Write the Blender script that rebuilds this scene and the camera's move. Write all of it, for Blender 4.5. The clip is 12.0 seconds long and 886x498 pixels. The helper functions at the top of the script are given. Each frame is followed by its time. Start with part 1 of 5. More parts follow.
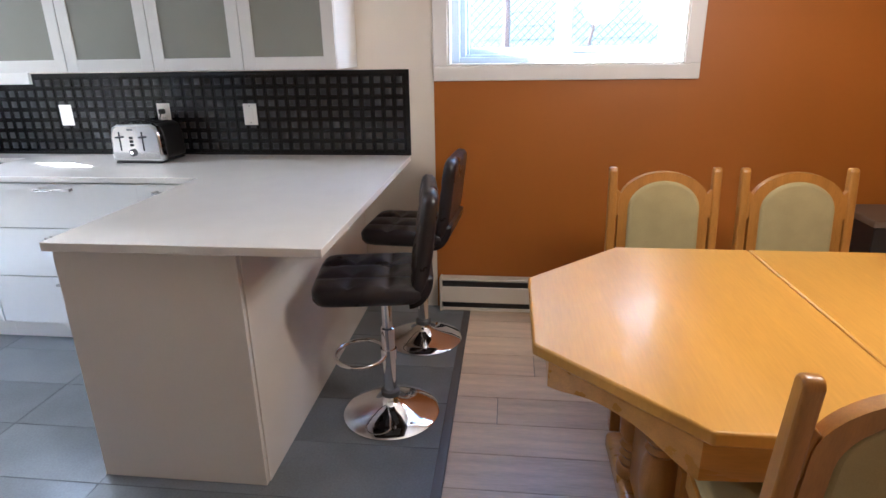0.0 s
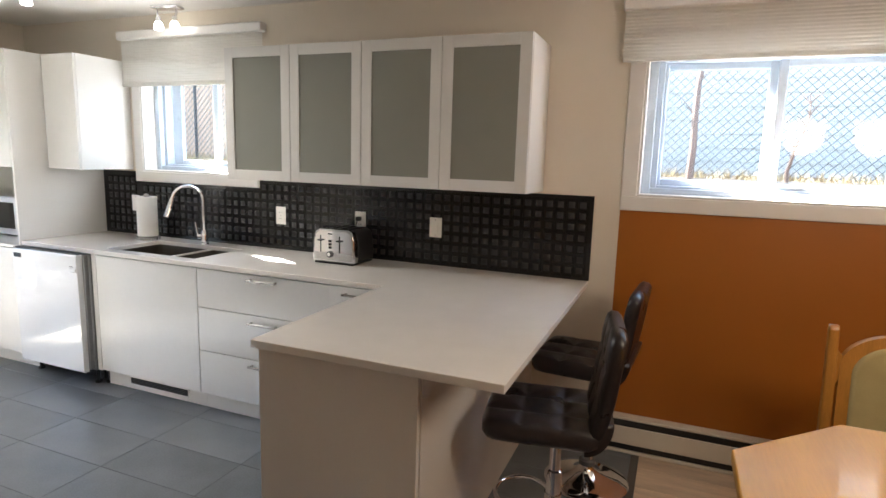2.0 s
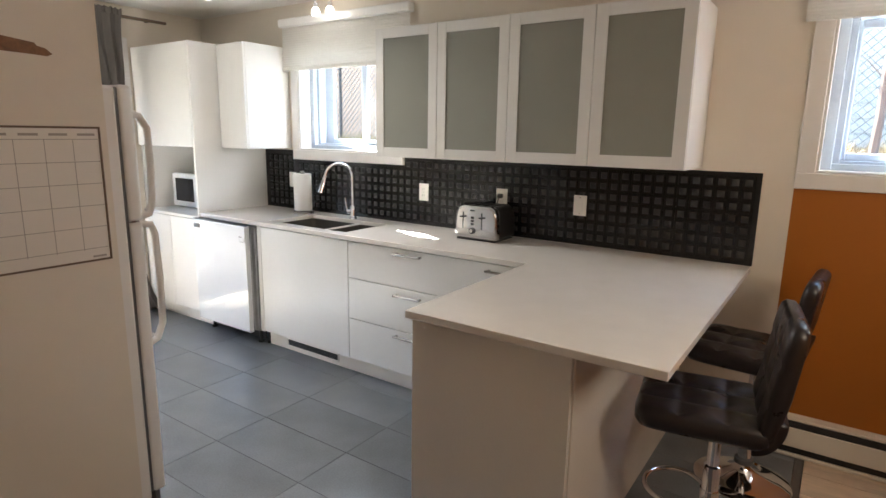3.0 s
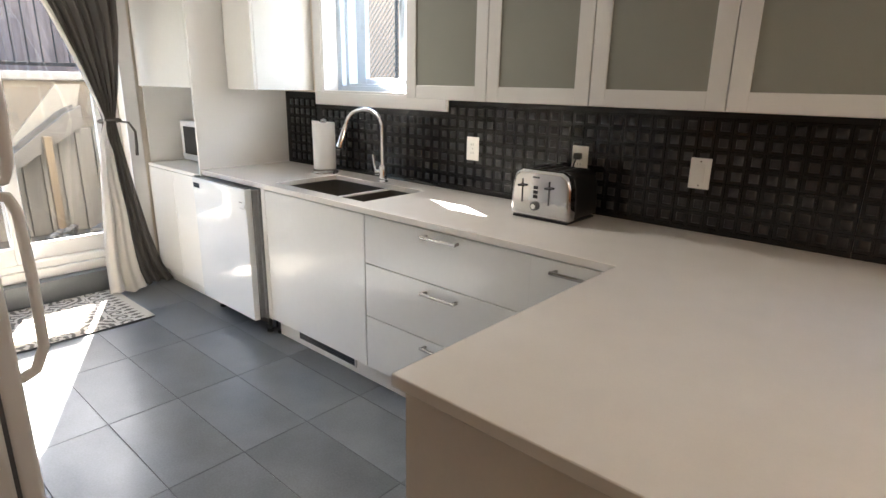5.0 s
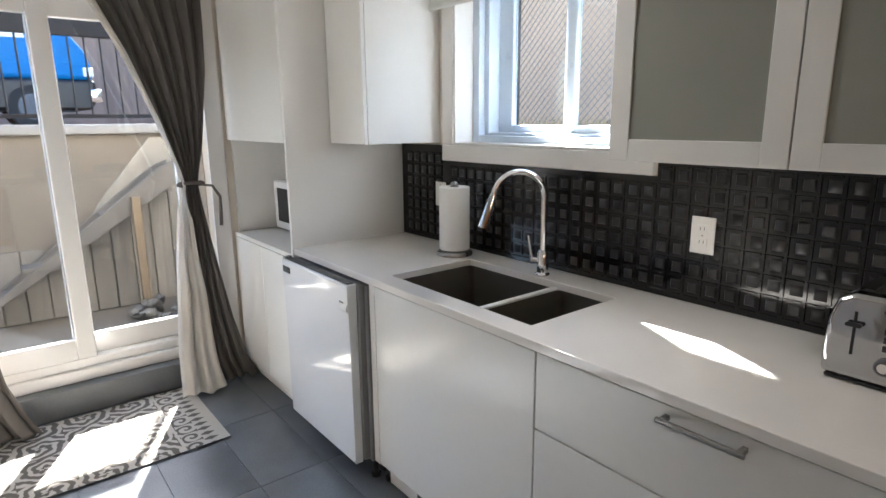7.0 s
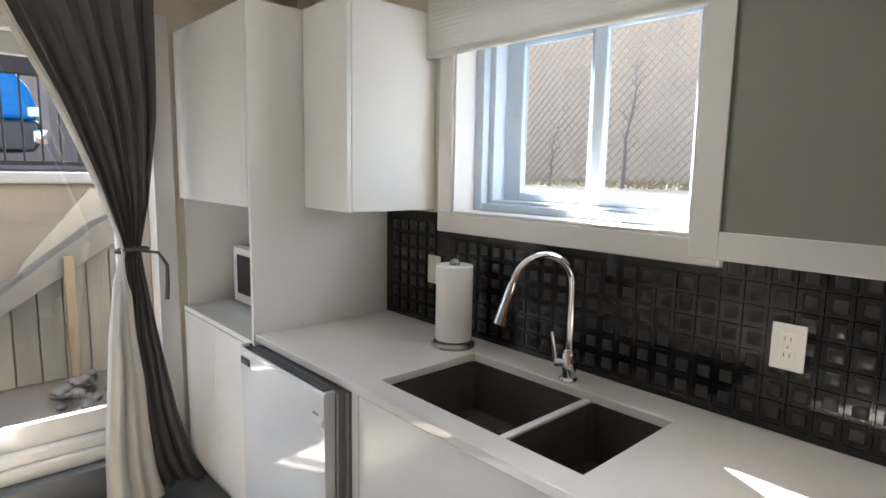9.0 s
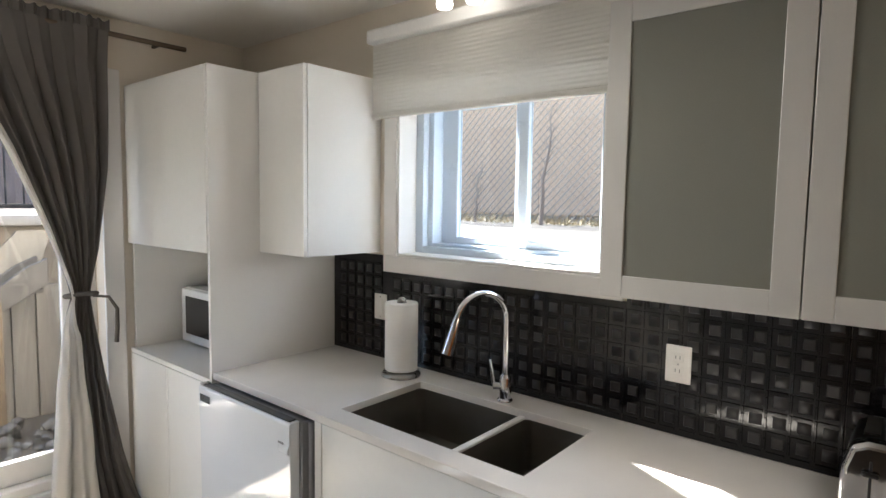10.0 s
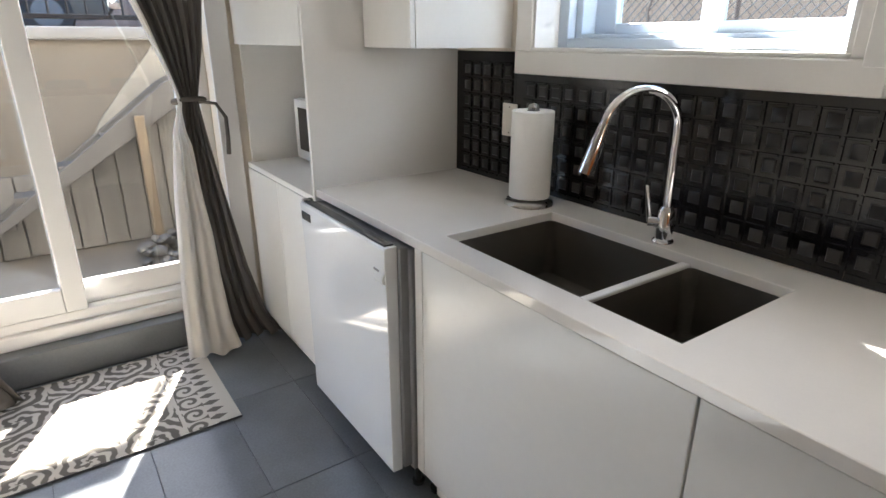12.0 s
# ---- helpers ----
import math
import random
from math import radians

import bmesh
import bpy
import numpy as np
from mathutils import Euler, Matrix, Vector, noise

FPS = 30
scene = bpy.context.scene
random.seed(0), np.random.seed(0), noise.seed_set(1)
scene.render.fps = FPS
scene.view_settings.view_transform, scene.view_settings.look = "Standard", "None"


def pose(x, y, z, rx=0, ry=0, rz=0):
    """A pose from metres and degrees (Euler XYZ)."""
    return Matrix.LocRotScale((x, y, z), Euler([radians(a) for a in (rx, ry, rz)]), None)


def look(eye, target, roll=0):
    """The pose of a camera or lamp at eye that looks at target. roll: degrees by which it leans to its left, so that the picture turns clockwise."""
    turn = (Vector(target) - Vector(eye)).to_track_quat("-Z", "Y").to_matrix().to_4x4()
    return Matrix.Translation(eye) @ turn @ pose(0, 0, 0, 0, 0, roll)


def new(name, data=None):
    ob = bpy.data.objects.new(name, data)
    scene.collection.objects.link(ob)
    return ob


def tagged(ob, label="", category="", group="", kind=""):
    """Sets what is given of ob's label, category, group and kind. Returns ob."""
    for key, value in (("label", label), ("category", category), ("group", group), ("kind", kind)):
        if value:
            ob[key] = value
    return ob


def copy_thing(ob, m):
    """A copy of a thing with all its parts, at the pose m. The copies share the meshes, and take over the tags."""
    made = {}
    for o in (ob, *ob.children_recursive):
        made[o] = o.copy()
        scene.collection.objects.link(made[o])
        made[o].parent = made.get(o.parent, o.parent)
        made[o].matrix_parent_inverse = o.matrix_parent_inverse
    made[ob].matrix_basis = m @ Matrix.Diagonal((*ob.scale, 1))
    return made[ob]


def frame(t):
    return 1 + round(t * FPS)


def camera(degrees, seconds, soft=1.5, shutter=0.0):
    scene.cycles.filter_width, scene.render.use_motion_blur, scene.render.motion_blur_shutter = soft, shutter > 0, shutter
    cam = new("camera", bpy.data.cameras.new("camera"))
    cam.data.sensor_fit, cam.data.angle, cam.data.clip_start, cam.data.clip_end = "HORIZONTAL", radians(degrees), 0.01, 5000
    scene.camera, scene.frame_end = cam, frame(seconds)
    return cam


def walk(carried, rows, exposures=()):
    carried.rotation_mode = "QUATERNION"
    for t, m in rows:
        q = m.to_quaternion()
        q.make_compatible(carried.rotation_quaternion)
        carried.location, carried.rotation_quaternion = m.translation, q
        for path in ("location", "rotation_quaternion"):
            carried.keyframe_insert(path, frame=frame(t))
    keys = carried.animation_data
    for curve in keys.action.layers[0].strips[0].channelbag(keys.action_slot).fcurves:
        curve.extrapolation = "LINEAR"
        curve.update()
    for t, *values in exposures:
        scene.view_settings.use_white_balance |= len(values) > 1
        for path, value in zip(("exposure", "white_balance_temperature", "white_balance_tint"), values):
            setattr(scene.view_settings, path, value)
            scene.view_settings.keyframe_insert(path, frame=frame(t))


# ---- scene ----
cam = camera(75.2, 12.0)
PATH = [
    (0, (0.546, -3.182, 1.464), (0.326, -1.303, 0.815), -0.9),
    (0.5, (0.51, -3.185, 1.46), (0.11, -1.343, 0.791), 0.2),
    (1, (0.476, -3.159, 1.46), (-0.004, -1.323, 0.828), 1.0),
    (1.5, (0.425, -3.149, 1.513), (-0.193, -1.301, 1.066), 1.6),
    (2, (0.414, -3.151, 1.557), (-0.326, -1.319, 1.244), 1.7),
    (2.5, (0.372, -3.178, 1.55), (-0.581, -1.453, 1.209), 1.2),
    (3, (0.325, -3.183, 1.546), (-0.788, -1.569, 1.15), 0.9),
    (3.2, (0.301, -3.163, 1.536), (-0.822, -1.561, 1.122), 0.9),
    (4.8, (-0.105, -2.417, 1.482), (-1.414, -0.998, 0.961), -0.5),
    (5, (-0.169, -2.311, 1.463), (-1.448, -0.877, 0.909), 1.0),
    (5.5, (-0.332, -2.08, 1.459), (-1.685, -0.739, 0.849), -0.4),
    (6, (-0.525, -1.868, 1.488), (-2.052, -0.691, 0.954), -0.1),
    (6.5, (-0.822, -1.826, 1.5), (-2.39, -0.663, 1.066), 0.4),
    (7, (-1.147, -1.759, 1.503), (-2.675, -0.544, 1.07), -0.5),
    (7.5, (-1.44, -1.574, 1.533), (-3.012, -0.401, 1.142), -0.6),
    (7.7, (-1.544, -1.528, 1.539), (-3.08, -0.301, 1.172), 0.9),
    (9.3, (-1.588, -1.629, 1.587), (-3.005, -0.236, 1.36), 0.9),
    (9.5, (-1.547, -1.68, 1.607), (-2.914, -0.232, 1.421), 1.0),
    (10, (-1.469, -1.833, 1.636), (-2.747, -0.303, 1.474), 0.9),
    (10.5, (-1.436, -1.857, 1.611), (-2.717, -0.345, 1.338), -0.5),
    (11, (-1.442, -1.806, 1.521), (-2.709, -0.344, 1.014), -1.1),
    (11.5, (-1.525, -1.637, 1.473), (-2.905, -0.346, 0.819), -1.9),
    (12, (-1.735, -1.442, 1.432), (-3.276, -0.366, 0.748), 0.1),
]
EXPOSURES = [(0.0, 5.6, 5250, 10), (1.0, 5.4, 6300, 10), (2.0, 5.0, 6250, 10), (3.0, 5.08, 6300, 10), (5.0, 4.93, 6450, 10), (6.5, 4.5, 6050, 10), (7.5, 4.25, 6150, 10), (9.5, 4.2, 6350, 10), (12.0, 4.3, 6250, 10)]
walk(cam, [(t, look(eye, target, roll)) for t, eye, target, roll in PATH], EXPOSURES)

# ---- world and light ----
SUN_DIR = Vector((-1.28, 0.635, 1.13)).normalized()
world = bpy.data.worlds.new("world")
scene.world = world
world.use_nodes = True
wn = world.node_tree
sky = wn.nodes.new("ShaderNodeTexSky")
sky.sky_type = "NISHITA"
sky.sun_disc = False
sky.sun_elevation = math.asin(SUN_DIR.z)
sky.sun_rotation = math.atan2(SUN_DIR.x, SUN_DIR.y)
wn.links.new(sky.outputs[0], wn.nodes["Background"].inputs[0])
wn.nodes["Background"].inputs[1].default_value = 0.15


def lamp(name, kind, m, energy, colour, size=0.0):
    data = bpy.data.lights.new(name, kind)
    data.energy, data.color = energy, colour
    if kind == "SUN":
        data.angle = radians(size)
    else:
        data.shadow_soft_size = size
    ob = new(name, data)
    ob.matrix_world = m
    return ob


lamp("sun", "SUN", look(SUN_DIR * 30, (0, 0, 0)), 5.0, (1.0, 0.95, 0.87), 0.9)
def spotlight(name, place, aim, energy, cone, size=0.05):
    ob = lamp(name, "SPOT", look(place, aim), energy, (1.0, 0.95, 0.88), size)
    ob.data.spot_size, ob.data.spot_blend = radians(cone), 0.8
    return ob


spotlight("sink_spot_light", (-2.80, -0.23, 2.30), (-2.65, -0.5, 0.9), 0.05, 110)
spotlight("kitchen_spot_light", (-3.42, -1.22, 2.29), (-3.1, -1.5, 0), 0.25, 120)
spotlight("peninsula_spot_light", (-3.02, -0.82, 2.29), (-0.9, -0.95, 0.6), 2.4, 80)
for x in (1.28, 1.76):
    lamp("dining_lamp_bulb_light", "POINT", pose(x, -1.80, 1.80), 0.53, (1.0, 0.84, 0.66), 0.14)

# ---- materials ----


def mat(name, colour, rough=0.5, metal=0.0, vary=0.06, scale=6.0, fine=90.0, bump=0.0, stretch=(1, 1, 1), coat=0.0, piece=0.0, island=False, spec=0.5, rough_vary=0.08):
    """A surface with variation at two scales, fine relief and uneven gloss."""
    m = bpy.data.materials.new(name)
    m.use_nodes = True
    nt = m.node_tree
    b = nt.nodes["Principled BSDF"]
    b.inputs["Metallic"].default_value = metal
    b.inputs["Coat Weight"].default_value = coat
    b.inputs["Coat Roughness"].default_value = 0.08
    b.inputs["Specular IOR Level"].default_value = spec
    tc = nt.nodes.new("ShaderNodeTexCoord")
    mp = nt.nodes.new("ShaderNodeMapping")
    mp.inputs["Scale"].default_value = stretch
    nt.links.new(tc.outputs["Object"], mp.inputs[0])
    big, small = nt.nodes.new("ShaderNodeTexNoise"), nt.nodes.new("ShaderNodeTexNoise")
    big.inputs["Scale"].default_value, small.inputs["Scale"].default_value = scale, fine
    big.inputs["Detail"].default_value, small.inputs["Detail"].default_value = 5, 3
    for n in (big, small):
        nt.links.new(mp.outputs[0], n.inputs["Vector"])
    add = nt.nodes.new("ShaderNodeMath")
    add.operation = "MULTIPLY_ADD"
    nt.links.new(big.outputs[0], add.inputs[0])
    add.inputs[1].default_value = 0.65
    part_b = nt.nodes.new("ShaderNodeMath")
    part_b.operation = "MULTIPLY"
    part_b.inputs[1].default_value = 0.35
    nt.links.new(small.outputs[0], part_b.inputs[0])
    nt.links.new(part_b.outputs[0], add.inputs[2])
    last = add
    if piece:
        info = nt.nodes.new("ShaderNodeNewGeometry" if island else "ShaderNodeObjectInfo")
        pm = nt.nodes.new("ShaderNodeMath")
        pm.operation = "MULTIPLY_ADD"
        nt.links.new(info.outputs["Random Per Island" if island else "Random"], pm.inputs[0])
        pm.inputs[1].default_value = piece
        nt.links.new(add.outputs[0], pm.inputs[2])
        sub = nt.nodes.new("ShaderNodeMath")
        sub.operation = "SUBTRACT"
        nt.links.new(pm.outputs[0], sub.inputs[0])
        sub.inputs[1].default_value = piece / 2
        last = sub
    ramp = nt.nodes.new("ShaderNodeValToRGB")
    c = Vector(colour)
    ramp.color_ramp.elements[0].position, ramp.color_ramp.elements[1].position = 0.3, 0.7
    ramp.color_ramp.elements[0].color = (*[max(0.0, v * (1 - vary)) for v in c], 1)
    ramp.color_ramp.elements[1].color = (*[min(1.0, v * (1 + vary)) for v in c], 1)
    nt.links.new(last.outputs[0], ramp.inputs[0])
    nt.links.new(ramp.outputs[0], b.inputs["Base Color"])
    rm = nt.nodes.new("ShaderNodeMapRange")
    rm.inputs["From Min"].default_value, rm.inputs["From Max"].default_value = 0.3, 0.7
    rm.inputs["To Min"].default_value = max(0.02, rough - rough_vary / 2)
    rm.inputs["To Max"].default_value = min(1.0, rough + rough_vary / 2)
    nt.links.new(big.outputs[0], rm.inputs[0])
    nt.links.new(rm.outputs[0], b.inputs["Roughness"])
    if bump:
        bn = nt.nodes.new("ShaderNodeBump")
        bn.inputs["Strength"].default_value = bump
        bn.inputs["Distance"].default_value = 0.002
        nt.links.new(small.outputs[0], bn.inputs["Height"])
        nt.links.new(bn.outputs[0], b.inputs["Normal"])
    return m


def glass_mat(name, tint=(1, 1, 1), gloss=1.0, rough=0.02):
    """Thin clear pane: it lets the view through and mirrors by Fresnel."""
    m = bpy.data.materials.new(name)
    m.use_nodes = True
    nt = m.node_tree
    nt.nodes.remove(nt.nodes["Principled BSDF"])
    out = nt.nodes["Material Output"]
    tr, gl, fr, mix = (nt.nodes.new(k) for k in ("ShaderNodeBsdfTransparent", "ShaderNodeBsdfGlossy", "ShaderNodeLayerWeight", "ShaderNodeMixShader"))
    tr.inputs[0].default_value = (*tint, 1)
    gl.inputs["Roughness"].default_value = rough
    power = nt.nodes.new("ShaderNodeMath")
    power.operation = "POWER"
    power.inputs[1].default_value = 5.0
    nt.links.new(fr.outputs["Facing"], power.inputs[0])
    mul = nt.nodes.new("ShaderNodeMath")
    mul.operation = "MULTIPLY_ADD"
    mul.inputs[1].default_value, mul.inputs[2].default_value = 0.5 * gloss, 0.03 * gloss
    nt.links.new(power.outputs[0], mul.inputs[0])
    nt.links.new(mul.outputs[0], mix.inputs[0])
    nt.links.new(tr.outputs[0], mix.inputs[1])
    nt.links.new(gl.outputs[0], mix.inputs[2])
    nt.links.new(mix.outputs[0], out.inputs[0])
    return m


def glow_mat(name, colour, strength):
    m = bpy.data.materials.new(name)
    m.use_nodes = True
    b = m.node_tree.nodes["Principled BSDF"]
    b.inputs["Base Color"].default_value = (*colour, 1)
    b.inputs["Emission Color"].default_value = (*colour, 1)
    b.inputs["Emission Strength"].default_value = strength
    return m


def sheer_mat(name, colour, through_light=0.5, bump=0.2, scale=300.0):
    """Cloth that lets part of the light through."""
    m = mat(name, colour, 0.9, vary=0.05, fine=scale, bump=bump, spec=0.15)
    nt = m.node_tree
    b = nt.nodes["Principled BSDF"]
    t = nt.nodes.new("ShaderNodeBsdfTranslucent")
    t.inputs[0].default_value = (*colour, 1)
    mix = nt.nodes.new("ShaderNodeMixShader")
    mix.inputs[0].default_value = through_light
    nt.links.new(b.outputs[0], mix.inputs[1])
    nt.links.new(t.outputs[0], mix.inputs[2])
    nt.links.new(mix.outputs[0], nt.nodes["Material Output"].inputs[0])
    return m


CREAM = mat("cream_wall_paint", (0.74, 0.67, 0.57), 0.6, vary=0.03, scale=1.5, fine=260, bump=0.12)
ORANGE = mat("orange_wall_paint", (0.39, 0.124, 0.008), 0.48, vary=0.06, scale=1.3, fine=240, bump=0.15)
CEIL = mat("ceiling_paint", (0.80, 0.77, 0.72), 0.7, vary=0.03, scale=2, fine=220, bump=0.15)
TRIM = mat("white_trim_paint", (0.80, 0.78, 0.75), 0.35, vary=0.02, scale=4, fine=120, bump=0.03)
# White vinyl with the blue of skylight put into its base colour.
VINYL = mat("white_vinyl_sky_tint", (0.60, 0.68, 0.77), 0.3, vary=0.02, scale=5)
WHITE = mat("white_cabinet_foil", (0.82, 0.81, 0.78), 0.22, vary=0.02, scale=2.5, fine=40, bump=0.02)
BODY = mat("white_cabinet_melamine", (0.80, 0.785, 0.755), 0.34, vary=0.02, scale=3, fine=80, bump=0.03)
PENEND = mat("greige_end_panel", (0.80, 0.745, 0.675), 0.22, vary=0.03, scale=2.5, fine=150, bump=0.05)
QUARTZ = mat("white_quartz", (0.83, 0.795, 0.75), 0.045, vary=0.03, scale=9, fine=220, rough_vary=0.03, spec=0.7)
# Raised squares get a lighter tone for the room's reflection on them.
SHEENTIN = mat("black_square_reflection_tone", (0.024, 0.023, 0.023), 0.36, vary=0.25, scale=5, fine=140, bump=0.1, rough_vary=0.10, piece=0.22, island=True)
BLACKTIN = mat("black_embossed_panel", (0.009, 0.009, 0.0105), 0.11, vary=0.3, scale=3, fine=140, bump=0.12, rough_vary=0.14)
TILE = mat("slate_grey_tile", (0.160, 0.172, 0.186), 0.33, vary=0.30, scale=3.2, fine=120, bump=0.12, piece=0.18, rough_vary=0.14)
GROUT = mat("dark_grout", (0.125, 0.134, 0.145), 0.85, vary=0.15, fine=200, bump=0.3)
RISER = mat("grey_riser_tile", (0.13, 0.138, 0.145), 0.4, vary=0.15, scale=4, bump=0.1)
LAMINATE = mat("pale_grey_oak_laminate", (0.64, 0.505, 0.375), 0.38, vary=0.24, scale=4.5, fine=45, bump=0.1, stretch=(0.5, 6, 1), piece=0.22)
STRIP = mat("dark_transition_strip", (0.14, 0.13, 0.125), 0.45, metal=0.4)
OAK = mat("honey_oak", (0.52, 0.25, 0.045), 0.30, vary=0.22, scale=3.5, fine=40, bump=0.08, stretch=(0.6, 7, 7), coat=0.35)
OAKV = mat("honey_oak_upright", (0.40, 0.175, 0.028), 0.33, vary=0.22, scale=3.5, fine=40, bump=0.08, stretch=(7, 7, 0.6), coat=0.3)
OAKTOP = mat("honey_oak_tabletop", (0.55, 0.28, 0.042), 0.36, vary=0.13, scale=1.6, fine=30, bump=0.02, stretch=(5, 0.45, 1), coat=0.10)
OLIVE = mat("olive_beige_velvet", (0.39, 0.32, 0.155), 0.95, vary=0.12, scale=9, fine=320, bump=0.3, spec=0.2)
LEATHER = mat("black_leatherette", (0.020, 0.015, 0.016), 0.30, vary=0.2, scale=8, fine=260, bump=0.28)
CHROME = mat("polished_chrome", (0.78, 0.78, 0.80), 0.06, metal=1.0, vary=0.03, rough_vary=0.04)
STEEL = mat("brushed_steel", (0.40, 0.385, 0.365), 0.28, metal=1.0, vary=0.06, scale=8, fine=160, bump=0.06, stretch=(1, 8, 8))
TOASTER = mat("polished_toaster_steel", (0.50, 0.50, 0.51), 0.09, metal=1.0, vary=0.04, scale=6, fine=11, bump=0.5, rough_vary=0.05)
BLACKPL = mat("black_plastic", (0.015, 0.015, 0.016), 0.32, vary=0.15)
DARKGREY = mat("dark_grey_plastic", (0.10, 0.10, 0.105), 0.45, vary=0.1)
MIDGREY = mat("grey_appliance_edge", (0.22, 0.22, 0.225), 0.4, vary=0.08)
APPL = mat("white_appliance_enamel", (0.76, 0.775, 0.79), 0.07, vary=0.015, scale=3, coat=0.8, rough_vary=0.03)
FRIDGEW = mat("white_fridge_enamel", (0.80, 0.77, 0.73), 0.32, vary=0.02, scale=3, fine=240, bump=0.1)
SINK = mat("dark_taupe_composite", (0.085, 0.076, 0.063), 0.42, vary=0.12, scale=8, fine=400, bump=0.1)
PLATE = mat("white_outlet_plastic", (0.82, 0.80, 0.76), 0.3, vary=0.01)
FROST = mat("frosted_grey_glass", (0.25, 0.252, 0.22), 0.24, vary=0.07, scale=1.4, fine=300, rough_vary=0.0)
ALU = mat("pale_aluminium_frame", (0.70, 0.69, 0.665), 0.34, metal=0.15, vary=0.03, scale=5, fine=200, bump=0.03)
PAPER = mat("white_paper_towel", (0.85, 0.83, 0.79), 0.95, vary=0.03, scale=14, fine=180, bump=0.4)
GREYCLOTH = sheer_mat("charcoal_curtain_cloth", (0.150, 0.135, 0.122), 0.12, 0.35)
LINING = sheer_mat("cream_curtain_lining", (0.80, 0.76, 0.70), 0.45, 0.35)
BLINDCLOTH = sheer_mat("ivory_blind_cloth", (0.80, 0.78, 0.73), 0.30, 0.15)
wave = BLINDCLOTH.node_tree.nodes.new("ShaderNodeTexWave")
wave.bands_direction = "Z"
wave.inputs["Scale"].default_value = 19.0
wave_at = BLINDCLOTH.node_tree.nodes.new("ShaderNodeTexCoord")
ribs = BLINDCLOTH.node_tree.nodes.new("ShaderNodeBump")
ribs.inputs["Strength"].default_value, ribs.inputs["Distance"].default_value = 0.6, 0.003
BLINDCLOTH.node_tree.links.new(wave_at.outputs["Object"], wave.inputs["Vector"])
BLINDCLOTH.node_tree.links.new(wave.outputs["Fac"], ribs.inputs["Height"])
BLINDCLOTH.node_tree.links.new(ribs.outputs[0], BLINDCLOTH.node_tree.nodes["Principled BSDF"].inputs["Normal"])
GLASS = glass_mat("screened_window_glass", (0.66, 0.69, 0.70))
DOORGLASS = glass_mat("door_glass", (0.60, 0.605, 0.605), 1.3, 0.02)
DARKGLASS = mat("black_microwave_glass", (0.012, 0.012, 0.013), 0.08, vary=0.1)
BULB = glow_mat("glowing_frosted_bulb", (1.0, 0.95, 0.86), 0.35)
WARMBULB = glow_mat("glowing_warm_bulb", (1.0, 0.82, 0.58), 0.35)
LCD = mat("dark_display", (0.03, 0.035, 0.04), 0.12, vary=0.1)
BOARD = mat("calendar_board", (0.76, 0.72, 0.66), 0.4, vary=0.02)
INK = mat("faint_grey_ink", (0.36, 0.33, 0.30), 0.7, vary=0.1)
BROWNFR = mat("brown_frame", (0.14, 0.095, 0.06), 0.5, vary=0.2)
TAPE = mat("brown_torn_strip", (0.21, 0.10, 0.04), 0.6, vary=0.35, scale=30)
CONCRETE = mat("stained_concrete", (0.185, 0.16, 0.128), 0.9, vary=0.22, scale=2.2, fine=60, bump=0.5)
CAPSTONE = mat("pale_capstone", (0.27, 0.26, 0.245), 0.85, vary=0.1, scale=5, fine=80, bump=0.4)
GREYBOARD = mat("weathered_grey_board", (0.25, 0.23, 0.20), 0.8, vary=0.25, scale=4, fine=60, bump=0.3, stretch=(6, 6, 0.6), piece=0.3)
TIMBER = mat("weathered_timber", (0.15, 0.138, 0.122), 0.8, vary=0.2, scale=4, fine=60, bump=0.3)
# Pale board tone that stands in for a patch of light.
PALEBOARD = mat("pale_light_patch_board", (0.33, 0.30, 0.25), 0.85, vary=0.18, scale=3, fine=50, bump=0.3, stretch=(5, 5, 0.8))
OAKPOST = mat("rusty_brown_post", (0.22, 0.165, 0.105), 0.8, vary=0.3, scale=6, fine=50, bump=0.3)
PALESIDING = mat("pale_cream_siding", (0.42, 0.37, 0.30), 0.75, vary=0.06, scale=1.5, fine=40, bump=0.2, piece=0.1)
IRON = mat("black_iron", (0.02, 0.02, 0.022), 0.75, vary=0.2, spec=0.2)
BLUECAR = mat("blue_car_paint", (0.004, 0.16, 0.42), 0.45, vary=0.03, coat=0.0, spec=0.2)
TYRE = mat("tyre_rubber", (0.02, 0.02, 0.02), 0.8, vary=0.2)
GRAVEL = mat("pale_dry_ground", (0.062, 0.047, 0.036), 0.95, vary=0.3, scale=2.0, fine=30, bump=0.6)
STRAW = mat("dry_grass", (0.26, 0.19, 0.095), 0.9, vary=0.3, scale=8, piece=0.4, island=True)
TANSIDING = mat("tan_siding", (0.50, 0.30, 0.18), 0.8, vary=0.1, scale=2, fine=40, bump=0.3, piece=0.15)
FENCEBOARD = mat("pinkish_fence_board", (0.30, 0.19, 0.14), 0.85, vary=0.2, scale=3, fine=50, bump=0.3, stretch=(5, 5, 0.6), piece=0.3)
WIRE = mat("galvanised_wire", (0.052, 0.047, 0.042), 0.7, metal=0.1, vary=0.1)
TWIG = mat("bare_twig", (0.17, 0.12, 0.09), 0.9, vary=0.2)
HEATER = mat("ivory_heater_enamel", (0.72, 0.67, 0.58), 0.38, vary=0.03)

# ---- mesh tools ----
ORIGIN = {}


def thing(name, loc, label="", category="", group="", kind=""):
    """An Empty at the base of a thing; parts are given in world places."""
    ob = new(name)
    ob.empty_display_size = 0.05
    ob.location = loc
    ORIGIN[ob] = Vector(loc)
    return tagged(ob, label, category, group, kind)


